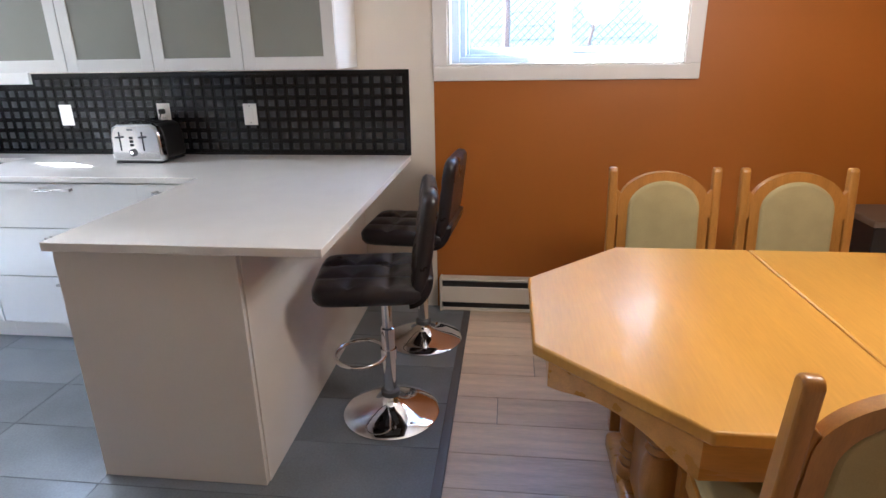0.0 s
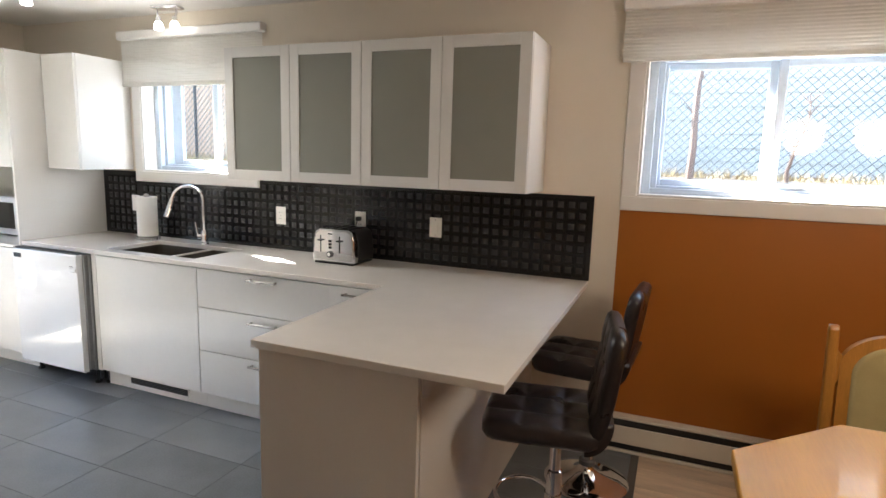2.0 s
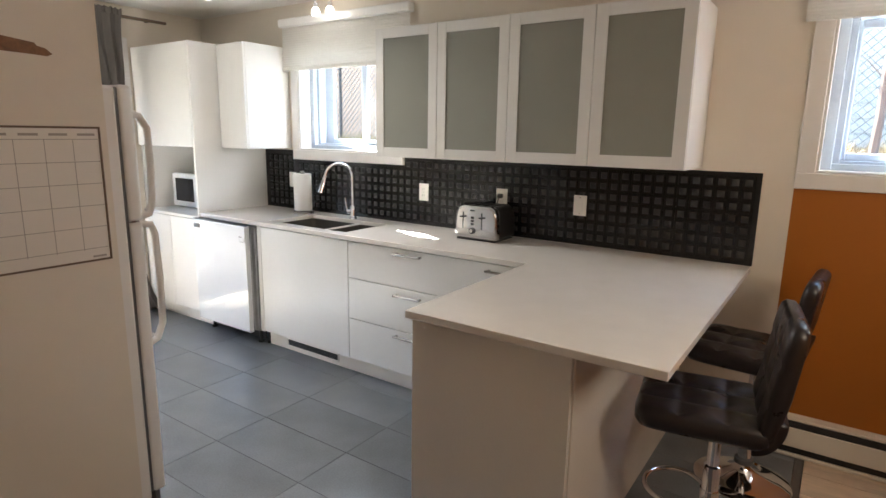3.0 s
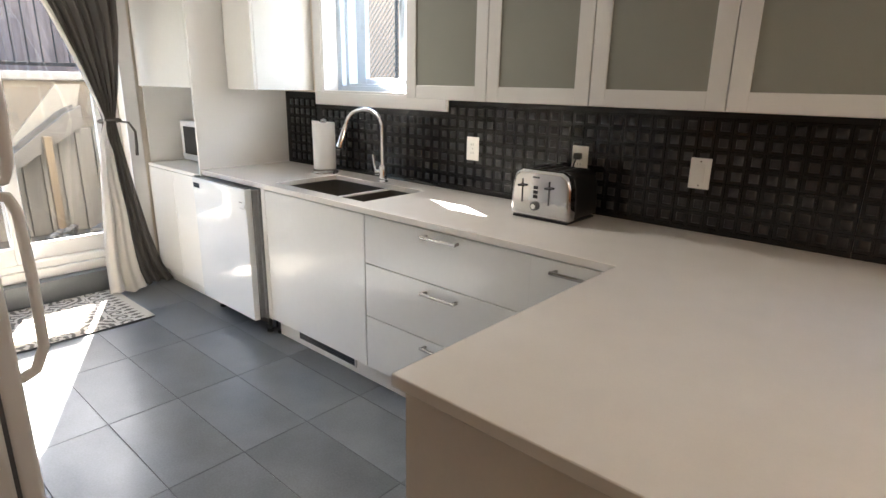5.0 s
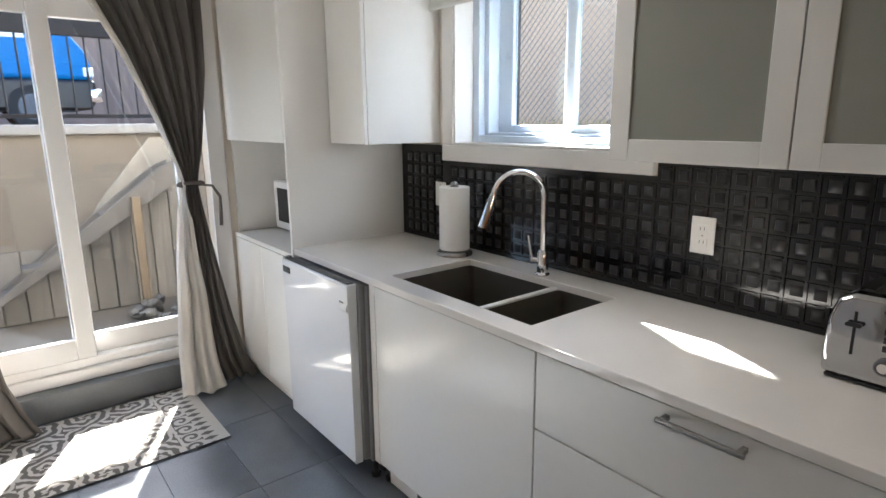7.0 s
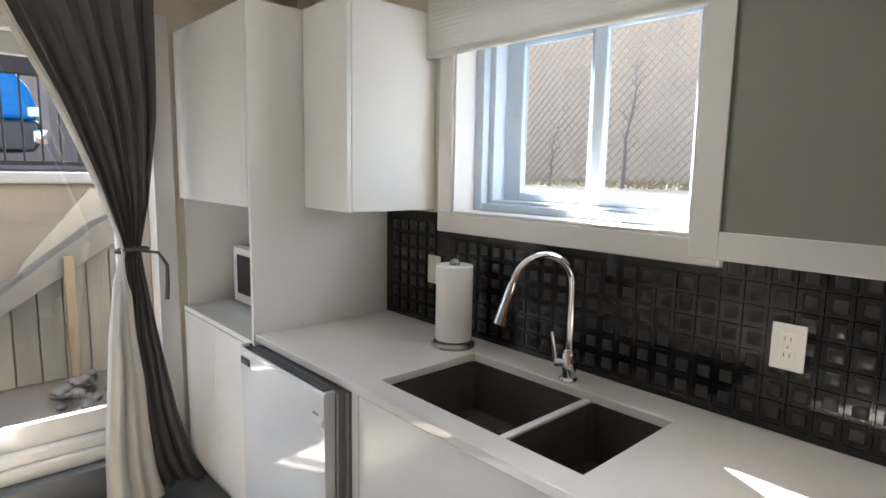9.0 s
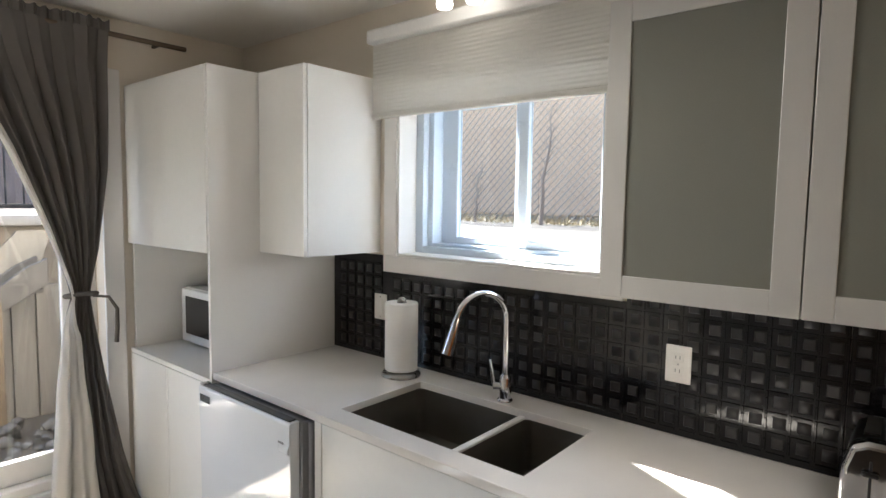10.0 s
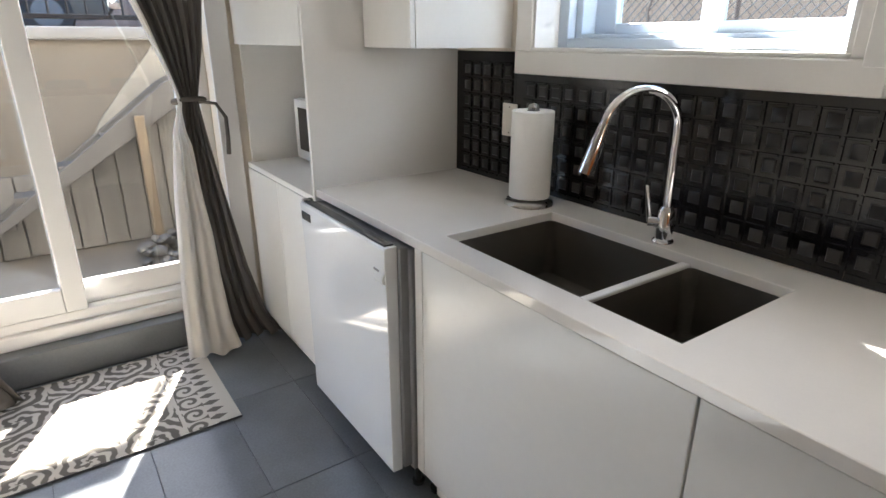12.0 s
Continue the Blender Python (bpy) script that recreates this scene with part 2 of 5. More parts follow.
def finish(bm, name, material, origin):
    me = bpy.data.meshes.new(name)
    bmesh.ops.recalc_face_normals(bm, faces=bm.faces)
    for f in bm.faces:
        f.smooth = True
    for e in bm.edges:
        if len(e.link_faces) == 2:
            a, b = (f.calc_area() for f in e.link_faces)
            turn = e.calc_face_angle(0)
            e.smooth = not (turn > radians(50) or (turn > 0.12 and max(a, b) > 7 * min(a, b)))
    bm.to_mesh(me)
    bm.free()
    me.transform(Matrix.Translation(-origin))
    me.materials.append(material)
    return me


def part(name, bm, material, parent, label=""):
    o = ORIGIN[parent]
    ob = new(name, finish(bm, name, material, o))
    ob.parent = parent
    ORIGIN[ob] = o
    return tagged(ob, label)


def solo(name, bm, material, loc, label="", category="", group="", kind=""):
    """A thing that is one mesh."""
    ob = new(name, finish(bm, name, material, Vector(loc)))
    ob.location = loc
    ORIGIN[ob] = Vector(loc)
    return tagged(ob, label, category, group, kind)


def B(*boxes, bevel=0.0, segments=2):
    """A bmesh of boxes (x0, x1, y0, y1, z0, z1), each with rounded edges."""
    bm = bmesh.new()
    for x0, x1, y0, y1, z0, z1 in boxes:
        tmp = bmesh.new()
        bmesh.ops.create_cube(tmp, size=1)
        for v in tmp.verts:
            v.co = Vector(((x0 + x1) / 2 + v.co.x * (x1 - x0), (y0 + y1) / 2 + v.co.y * (y1 - y0), (z0 + z1) / 2 + v.co.z * (z1 - z0)))
        if bevel:
            bmesh.ops.bevel(tmp, geom=tmp.edges[:], offset=min(bevel, 0.45 * min(abs(x1 - x0), abs(y1 - y0), abs(z1 - z0))), segments=segments, profile=0.5, affect="EDGES")
        join(bm, tmp)
    return bm


def join(bm, other):
    me = bpy.data.meshes.new("tmp")
    other.to_mesh(me)
    other.free()
    bm.from_mesh(me)
    bpy.data.meshes.remove(me)
    return bm


def lathe(profile, centre, seg=24, axis="Z", bm=None):
    """Turned shape from (radius, height) pairs; closed at both ends."""
    bm = bm or bmesh.new()
    rings = []
    for r, h in profile:
        ring = []
        for i in range(seg):
            a = 2 * math.pi * i / seg
            p = Vector((r * math.cos(a), r * math.sin(a), h))
            if axis == "X":
                p = Vector((p.z, p.x, p.y))
            elif axis == "Y":
                p = Vector((p.x, p.z, p.y))
            ring.append(bm.verts.new(p + Vector(centre)))
        rings.append(ring)
    for a, b in zip(rings, rings[1:]):
        for i in range(seg):
            bm.faces.new((a[i], a[(i + 1) % seg], b[(i + 1) % seg], b[i]))
    bm.faces.new(rings[0][::-1])
    bm.faces.new(rings[-1])
    return bm


def tube(points, r, seg=10, bm=None, closed=False, r_end=None):
    """A round bar along points."""
    bm = bm or bmesh.new()
    pts = [Vector(p) for p in points]
    n = len(pts)
    rings = []
    side = None
    for i, p in enumerate(pts):
        a = pts[(i - 1) % n] if closed or i else pts[0]
        b = pts[(i + 1) % n] if closed or i < n - 1 else pts[-1]
        d = (b - a).normalized()
        if side is None:
            side = d.orthogonal().normalized()
        side = (side - d * side.dot(d)).normalized()
        up = d.cross(side)
        rr = r if r_end is None else r + (r_end - r) * i / max(1, n - 1)
        rings.append([bm.verts.new(p + rr * (math.cos(2 * math.pi * k / seg) * side + math.sin(2 * math.pi * k / seg) * up)) for k in range(seg)])
    for i in range(n if closed else n - 1):
        a, b = rings[i], rings[(i + 1) % n]
        for k in range(seg):
            bm.faces.new((a[k], a[(k + 1) % seg], b[(k + 1) % seg], b[k]))
    if not closed:
        bm.faces.new(rings[0][::-1])
        bm.faces.new(rings[-1])
    return bm


def slab(outline, z0, z1, bevel=0.0, plane="XY", segments=2):
    """An outline of (x, y) extruded from z0 to z1; plane XZ extrudes along y, YZ along x."""
    bm = bmesh.new()

    def put(p, h):
        return {"XY": (p[0], p[1], h), "XZ": (p[0], h, p[1]), "YZ": (h, p[0], p[1])}[plane]
    lo = [bm.verts.new(put(p, z0)) for p in outline]
    hi = [bm.verts.new(put(p, z1)) for p in outline]
    n = len(outline)
    bm.faces.new(lo[::-1])
    bm.faces.new(hi)
    for i in range(n):
        bm.faces.new((lo[i], lo[(i + 1) % n], hi[(i + 1) % n], hi[i]))
    bmesh.ops.recalc_face_normals(bm, faces=bm.faces)
    if bevel:
        sharp = [e for e in bm.edges if len(e.link_faces) == 2 and e.calc_face_angle(0) > 0.5]
        bmesh.ops.bevel(bm, geom=sharp, offset=bevel, segments=segments, profile=0.5, affect="EDGES")
    return bm


def cells(xs, ys, skip, z0, z1, bevel=0.0):
    """A flat board over a grid of x and y breaks, without the cells in skip."""
    bm = bmesh.new()
    for i in range(len(xs) - 1):
        for j in range(len(ys) - 1):
            if (i, j) in skip:
                continue
            for z in (z0, z1):
                bm.faces.new([bm.verts.new((x, y, z)) for x, y in ((xs[i], ys[j]), (xs[i + 1], ys[j]), (xs[i + 1], ys[j + 1]), (xs[i], ys[j + 1]))])
            for (di, dj), (a, b) in {(-1, 0): ((0, 0), (0, 1)), (1, 0): ((1, 0), (1, 1)), (0, -1): ((0, 0), (1, 0)), (0, 1): ((0, 1), (1, 1))}.items():
                ni, nj = i + di, j + dj
                if 0 <= ni < len(xs) - 1 and 0 <= nj < len(ys) - 1 and (ni, nj) not in skip:
                    continue
                p, q = (xs[i + a[0]], ys[j + a[1]]), (xs[i + b[0]], ys[j + b[1]])
                bm.faces.new([bm.verts.new(v) for v in ((*p, z0), (*q, z0), (*q, z1), (*p, z1))])
    bmesh.ops.remove_doubles(bm, verts=bm.verts, dist=0.0005)
    bmesh.ops.recalc_face_normals(bm, faces=bm.faces)
    bmesh.ops.dissolve_limit(bm, angle_limit=0.02, verts=bm.verts, edges=bm.edges)
    if bevel:
        sharp = [e for e in bm.edges if len(e.link_faces) == 2 and e.calc_face_angle(0) > 0.5]
        bmesh.ops.bevel(bm, geom=sharp, offset=bevel, segments=2, profile=0.5, affect="EDGES")
    return bm


def cloth(rows, cols, place):
    """A sheet: place(u, v) for u across and v down, both 0 to 1."""
    bm = bmesh.new()
    g = [[bm.verts.new(place(i / (cols - 1), j / (rows - 1))) for i in range(cols)] for j in range(rows)]
    for j in range(rows - 1):
        for i in range(cols - 1):
            bm.faces.new((g[j][i], g[j][i + 1], g[j + 1][i + 1], g[j + 1][i]))
    return bm


def ramp_of(table, x):
    """A value between the rows (x, value) of a table, eased."""
    table = sorted(table)
    if x <= table[0][0]:
        return table[0][1]
    for (a, va), (b, vb) in zip(table, table[1:]):
        if x <= b:
            f = (x - a) / (b - a)
            return va + (vb - va) * f
    return table[-1][1]


# ---- structure ----
H = 2.49
WX, NX = -4.51, 3.60
SY = -4.70


def structure(name, bm, material, label, category):
    return solo(name, bm, material, (0, 0, 0), label, category, kind="structure")


W1 = (-3.26, -2.29, 1.395, 2.13)
W2 = (0.215, 1.418, 1.39, 2.13)
PAINT = 0.138
structure("wall_north_1", B((-4.81, W1[0], 0, 0.30, 0, H), (W1[1], PAINT, 0, 0.30, 0, H), (W1[0], W1[1], 0, 0.30, 0, W1[2]), (W1[0], W1[1], 0, 0.30, W1[3], H)), CREAM, "cream painted kitchen wall with a window opening", "wall")
structure("wall_north_2", B((PAINT, W2[0], 0, 0.30, 0, H), (W2[1], NX + 0.2, 0, 0.30, 0, H), (W2[0], W2[1], 0, 0.30, 0, W2[2]), (W2[0], W2[1], 0, 0.30, W2[3], H)), ORANGE, "burnt orange painted dining wall with a window opening", "wall")
DY0, DY1, DZ0, DZ1 = -2.28, -0.755, 0.150, 2.16
structure("wall_west", B((-4.81, WX, DY1, 0, 0, H), (-4.81, WX, -2.86, DY0, 0, H), (-4.81, WX, DY0, DY1, DZ1, H)), CREAM, "cream painted end wall with the patio door opening", "wall")
structure("wall_south_1", B((-4.81, -1.868, -3.05, -2.86, 0, H)), CREAM, "cream painted wall behind the fridge", "wall")
structure("wall_south_2", B((-2.068, NX + 0.2, SY - 0.2, SY, 0, H)), CREAM, "cream painted dining room wall", "wall")
structure("wall_south_3", B((-2.068, -1.868, SY, -3.05, 0, H)), CREAM, "cream painted return wall", "wall")
structure("wall_east", B((NX, NX + 0.2, SY, 0, 0, H)), ORANGE, "burnt orange painted dining end wall", "wall")
structure("ceiling", B((-4.81, NX + 0.2, SY - 0.2, 0.30, H, H + 0.2)), CEIL, "matt off-white painted ceiling", "ceiling")
structure("partition", B((-1.866, -1.834, -3.05, -2.157, 0, H)), CREAM, "cream painted partition beside the fridge", "wall")
# raised tiled threshold before the patio door
structure("threshold", B((-4.81, -4.535, DY0, DY1, 0, DZ0), bevel=0.004), RISER, "grey tiled raised threshold below the patio door", "threshold")


def window(name, w, glass_lr, label):
    x0, x1, z0, z1 = w
    ob = thing(name, ((x0 + x1) / 2, 0, z0), label, "window", kind="structure")
    t = 0.078
    part("casing", B((x0 - t, x1 + t, -0.018, 0.002, z0 - 0.075, z0), bevel=0.004), TRIM, ob)
    part("casing", B((x0 - t, x1 + t, -0.018, 0.002, z1, z1 + t), bevel=0.004), TRIM, ob)
    part("casing", B((x0 - t, x0, -0.016, 0.002, z0, z1), bevel=0.004), TRIM, ob)
    part("casing", B((x1, x1 + t, -0.016, 0.002, z0, z1), bevel=0.004), TRIM, ob)
    e = 0.012
    part("window_sill", B((x0, x1, -0.012, 0.14, z0 + 0.0005, z0 + e), bevel=0.003), TRIM, ob)
    part("jamb", B((x0 + 0.0005, x0 + e, -0.010, 0.14, z0 + e, z1)), TRIM, ob)
    part("jamb", B((x1 - e, x1 - 0.0005, -0.010, 0.14, z0 + e, z1)), TRIM, ob)
    part("head_jamb", B((x0 + e, x1 - e, -0.010, 0.14, z1 - e, z1 - 0.0005)), TRIM, ob)
    # stepped vinyl frame
    f = 0.055
    fr = B((x0 + 0.001, x0 + f, 0.10, 0.24, z0 + e, z1 - e), (x1 - f, x1 - 0.001, 0.10, 0.24, z0 + e, z1 - e), (x0 + f, x1 - f, 0.10, 0.24, z0 + e, z0 + 0.042), (x0 + f, x1 - f, 0.10, 0.24, z1 - 0.05, z1 - e), bevel=0.003)
    join(fr, B((x0 + f, x0 + f + 0.03, 0.135, 0.24, z0 + 0.042, z1 - 0.05), (x1 - f - 0.03, x1 - f, 0.135, 0.24, z0 + 0.042, z1 - 0.05), (x0 + f + 0.03, x1 - f - 0.03, 0.135, 0.24, z0 + 0.042, z0 + 0.055), bevel=0.003))
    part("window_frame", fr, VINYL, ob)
    ga, gb, gc, gd = glass_lr
    zb, zt = z0 + 0.088, z1 - 0.085
    s0, s1, top = x0 + f + 0.03, x1 - f - 0.03, z1 - 0.05
    for a, b, c, d, y in ((s0, ga, gb - 0.008, gb + 0.034, 0.200), (gb + 0.027, gc, gd, s1, 0.165)):
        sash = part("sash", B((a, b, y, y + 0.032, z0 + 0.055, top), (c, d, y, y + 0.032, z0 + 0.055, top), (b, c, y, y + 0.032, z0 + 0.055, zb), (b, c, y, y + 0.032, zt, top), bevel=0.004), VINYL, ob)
        pane = part("pane", B((b - 0.004, c + 0.004, y + 0.014, y + 0.018, zb - 0.004, zt + 0.004)), GLASS, sash)
        pane.visible_shadow = False
    return ob


window("window_1", W1, (-3.088, -2.776, -2.700, -2.375), "white vinyl sliding window with painted casing over the sink")
window("window_2", W2, (0.317, 0.795, 0.862, 1.334), "white vinyl sliding window with painted casing above the orange wall")


def roller_blind(x0, x1, z0, z1, label):
    ob = thing("roller_blind", ((x0 + x1) / 2, -0.05, z0), label, "blind", "roller blinds")
    part("cassette", B((x0 - 0.01, x1 + 0.01, -0.085, -0.019, z1 - 0.004, z1 + 0.055), bevel=0.008), TRIM, ob)
    n = 2 * int((z1 - z0) / 0.011) + 1
    part("fabric", cloth(n, 8, lambda u, v: (x0 + (x1 - x0) * u, -0.052 + 0.0022 * (round(v * (n - 1)) % 2) + 0.003 * math.sin(u * 5), z1 - (z1 - z0 - 0.02) * v)), BLINDCLOTH, ob)
    part("hem_bar", B((x0, x1, -0.060, -0.044, z0, z0 + 0.026), bevel=0.006), BLINDCLOTH, ob)
    return ob


roller_blind(-3.375, -2.120, 1.995, 2.32, "ivory roller blind half lowered over the sink window")
roller_blind(0.100, 1.520, 2.053, 2.30, "ivory roller blind rolled high over the dining window")

# patio door
door = thing("door_1", (-4.65, (DY0 + DY1) / 2, DZ0), "white framed sliding glass patio door, closed", "door", kind="structure")
part("casing", B((WX - 0.003, WX + 0.016, DY1 - 0.004, DY1 + 0.088, DZ0, DZ1 + 0.088), bevel=0.004), TRIM, door)
part("casing", B((WX - 0.003, WX + 0.016, DY0 - 0.088, DY0 + 0.004, DZ0, DZ1 + 0.088), bevel=0.004), TRIM, door)
part("casing", B((WX - 0.003, WX + 0.016, DY0 + 0.004, DY1 - 0.004, DZ1, DZ1 + 0.088), bevel=0.004), TRIM, door)
part("door_frame", B((-4.77, -4.62, DY0, DY0 + 0.045, DZ0, DZ1), (-4.77, -4.62, DY1 - 0.045, DY1, DZ0, DZ1), (-4.77, -4.62, DY0 + 0.045, DY1 - 0.045, DZ1 - 0.045, DZ1), bevel=0.004), TRIM, door)
part("door_sill", B((-4.78, -4.612, DY0 + 0.002, DY1 - 0.002, DZ0 + 0.001, DZ0 + 0.065), (-4.77, -4.640, DY0 + 0.045, DY1 - 0.045, DZ0 + 0.065, DZ0 + 0.115), bevel=0.005), TRIM, door)
for a, b, x in ((-2.235, -1.405, -4.655), (-1.500, -0.800, -4.715)):
    z0 = DZ0 + 0.116
    sash = part("door_panel", B((x - 0.02, x + 0.02, a, a + 0.088, z0, 2.115), (x - 0.02, x + 0.02, b - 0.088, b, z0, 2.115), (x - 0.02, x + 0.02, a + 0.088, b - 0.088, z0, 0.380), (x - 0.02, x + 0.02, a + 0.088, b - 0.088, 2.02, 2.115), bevel=0.006), TRIM, door)
    pane = part("pane", B((x - 0.004, x + 0.004, a + 0.083, b - 0.083, 0.375, 2.025)), DOORGLASS, sash)
    pane.visible_shadow = False

# electric baseboard heater under the orange wall
heater = thing("baseboard_heater", (0.9, -0.04, 0), "ivory electric baseboard heater below the orange wall", "heater")
part("back_plate", B((0.17, 2.20, -0.03, -0.002, 0.005, 0.205), bevel=0.003), HEATER, heater)
part("front_cover", B((0.17, 2.20, -0.075, -0.066, 0.058, 0.158), bevel=0.004), HEATER, heater)
part("top_cover", B((0.17, 2.20, -0.066, -0.028, 0.190, 0.205), bevel=0.004), HEATER, heater)
part("bottom_lip", B((0.17, 2.20, -0.070, -0.030, 0.004, 0.022), bevel=0.003), HEATER, heater)
part("heating_element", B((0.175, 2.195, -0.062, -0.030, 0.024, 0.186)), BLACKPL, heater, "dark heating fins in the slots")
part("end_cap", B((0.158, 0.172, -0.078, -0.002, 0.002, 0.208), bevel=0.004), HEATER, heater)

# ---- kitchen units ----
CT = 0.915
CB = 0.886


def bar_handle(parent, xa, xb, z, y):
    bm = B((xa, xb, y - 0.034, y - 0.024, z - 0.006, z + 0.006), bevel=0.002)
    join(bm, B((xa + 0.006, xa + 0.018, y - 0.026, y + 0.001, z - 0.006, z + 0.006), (xb - 0.018, xb - 0.006, y - 0.026, y + 0.001, z - 0.006, z + 0.006), bevel=0.001))
    return part("handle", bm, STEEL, parent, "brushed steel bar handle")


counter = solo("worktop", cells([-3.695, -2.987, -2.243, -0.918, 0.0], [-1.618, -0.645, -0.558, -0.143, -0.002], {(0, 0), (1, 0), (2, 0), (1, 2)}, CB, CT, 0.0025), QUARTZ, (-1.5, -0.3, CB), "glossy white quartz worktop with a peninsula, on white units", "worktop")

FY = -0.632


def unit(name, x0, x1, label, depth=-0.612, z0=0.105):
    ob = thing(name, ((x0 + x1) / 2, -0.3, 0), label, "cabinet", "base cabinets")
    for a, b in ((x0 + 0.001, x0 + 0.008), (x1 - 0.008, x1 - 0.001)):
        part("side_panel", B((a, b, depth, -0.012, z0, CB - 0.001), bevel=0.001), BODY, ob)
    part("bottom_panel", B((x0 + 0.008, x1 - 0.008, depth, -0.012, z0, z0 + 0.016)), BODY, ob)
    part("back_panel", B((x0 + 0.008, x1 - 0.008, -0.028, -0.012, z0 + 0.016, CB - 0.001)), BODY, ob)
    part("plinth", B((x0 + 0.001, x1 - 0.001, -0.582, -0.566, 0.002, z0 - 0.001)), TRIM, ob)
    return ob


sinkunit = unit("sink_cabinet", -3.000, -2.156, "white gloss sink cabinet with one plain wide door")
part("door", B((-2.998, -2.1585, FY, -0.613, 0.112, 0.878), bevel=0.002), WHITE, sinkunit)
grille = thing("floor_vent", (-2.55, -0.584, 0.03), "white toe-kick heating grille with a dark slot, set in the plinth", "vent")
part("frame", B((-2.805, -2.295, -0.592, -0.5825, 0.030, 0.040), (-2.805, -2.295, -0.592, -0.5825, 0.082, 0.092), (-2.805, -2.795, -0.592, -0.5825, 0.040, 0.082), (-2.305, -2.295, -0.592, -0.5825, 0.040, 0.082), bevel=0.002), TRIM, grille)
part("slot", B((-2.795, -2.305, -0.588, -0.5828, 0.040, 0.082)), BLACKPL, grille, "black opening")
for k in range(3):
    part("slat", B((-2.795, -2.305, -0.591, -0.5885, 0.048 + 0.011 * k, 0.051 + 0.011 * k)), DARKGREY, grille)

drawers = unit("drawer_cabinet", -2.156, -1.241, "white gloss cabinet with three drawers and steel handles")
for z0, z1, hz in ((0.6485, 0.878, 0.850), (0.3835, 0.6440, 0.600), (0.112, 0.3790, 0.346)):
    d = part("drawer_front", B((-2.1535, -1.2435, FY, -0.613, z0, z1), bevel=0.002), WHITE, drawers)
    bar_handle(d, -1.771, -1.576, hz, FY)
corner = unit("corner_cabinet", -1.241, -0.930, "white gloss corner cabinet, its top drawer slightly open")
d = part("drawer_front", B((-1.2385, -0.932, FY - 0.012, -0.626, 0.648, 0.8815), bevel=0.002), WHITE, corner)
bar_handle(d, -1.143, -0.962, 0.845, FY - 0.012)
part("drawer_box", B((-1.22, -0.952, -0.6255, -0.60, 0.68, 0.80), bevel=0.001), BODY, corner)
part("door", B((-1.2395, -0.932, FY, -0.613, 0.112, 0.645), bevel=0.002), WHITE, corner)

pen = thing("peninsula_base", (-0.6, -0.8, 0), "greige panelled peninsula base below the worktop overhang", "cabinet")
part("end_panel", B((-0.906, -0.287, -1.590, -1.570, 0.002, CB - 0.001), bevel=0.0015), PENEND, pen)
part("back_panel", B((-0.303, -0.283, -1.5660, -0.004, 0.002, CB - 0.001), bevel=0.0015), PENEND, pen)
part("side_panel", B((-0.906, -0.888, -1.5685, -0.65, 0.002, CB - 0.001), bevel=0.0015), WHITE, pen)
part("carcass", B((-0.886, -0.305, -1.566, -0.65, 0.08, CB - 0.002)), BODY, pen)

# dishwasher, standing proud of the units
dw = thing("dishwasher", (-3.38, -0.35, 0), "white dishwasher standing slightly proud of the cabinets", "dishwasher")
part("tub", B((-3.680, -3.045, -0.640, -0.02, 0.10, 0.872), bevel=0.004), MIDGREY, dw, "grey tub seen along the edge")
dd = part("door", slab([(-0.668, 0.098), (-0.702, 0.098), (-0.706, 0.104), (-0.707, 0.70), (-0.709, 0.76), (-0.711, 0.80), (-0.711, 0.872), (-0.706, 0.880), (-0.668, 0.880)], -3.690, -3.072, 0.003, "YZ"), APPL, dw)
part("door_edge", B((-3.684, -3.060, -0.668, -0.636, 0.11, 0.874), bevel=0.004), MIDGREY, dw, "grey door edge")
part("grip_lip", slab([(-0.708, 0.765), (-0.717, 0.772), (-0.718, 0.785), (-0.710, 0.806)], -3.130, -3.074, 0.002, "YZ"), APPL, dd)
part("top_latch", B((-3.688, -3.664, -0.7055, -0.670, 0.8802, 0.8890), bevel=0.001), STEEL, dd, "steel latch plate")
part("display", B((-3.675, -3.600, -0.7138, -0.711, 0.820, 0.850), bevel=0.001), LCD, dd, "small dark display")
part("control_strip", B((-3.670, -3.085, -0.702, -0.672, 0.8795, 0.8845), bevel=0.001), BLACKPL, dd, "black strip of buttons")
part("badge", B((-3.135, -3.105, -0.7135, -0.711, 0.800, 0.806)), MIDGREY, dd)
for x in (-3.66, -3.085):
    part("foot", lathe([(0.022, 0.0), (0.022, 0.012), (0.012, 0.016), (0.012, 0.10)], (x, -0.60, 0.001), 14), BLACKPL, dw)
part("kick_plate", B((-3.66, -3.06, -0.575, -0.565, 0.02, 0.10)), BLACKPL, dw)
solo("filler_panel", B((-3.040, -3.003, -0.630, -0.02, 0.105, CB - 0.001), bevel=0.0015), BODY, (-3.02, -0.3, 0.105), "narrow white filler panel beside the dishwasher", "panel")
solo("levelling_leg", lathe([(0.030, 0.0), (0.030, 0.008), (0.014, 0.012), (0.014, 0.105)], (-3.02, -0.56, 0), 14), BLACKPL, (-3.02, -0.56, 0), "black plastic levelling leg below a filler panel", "cabinet leg")

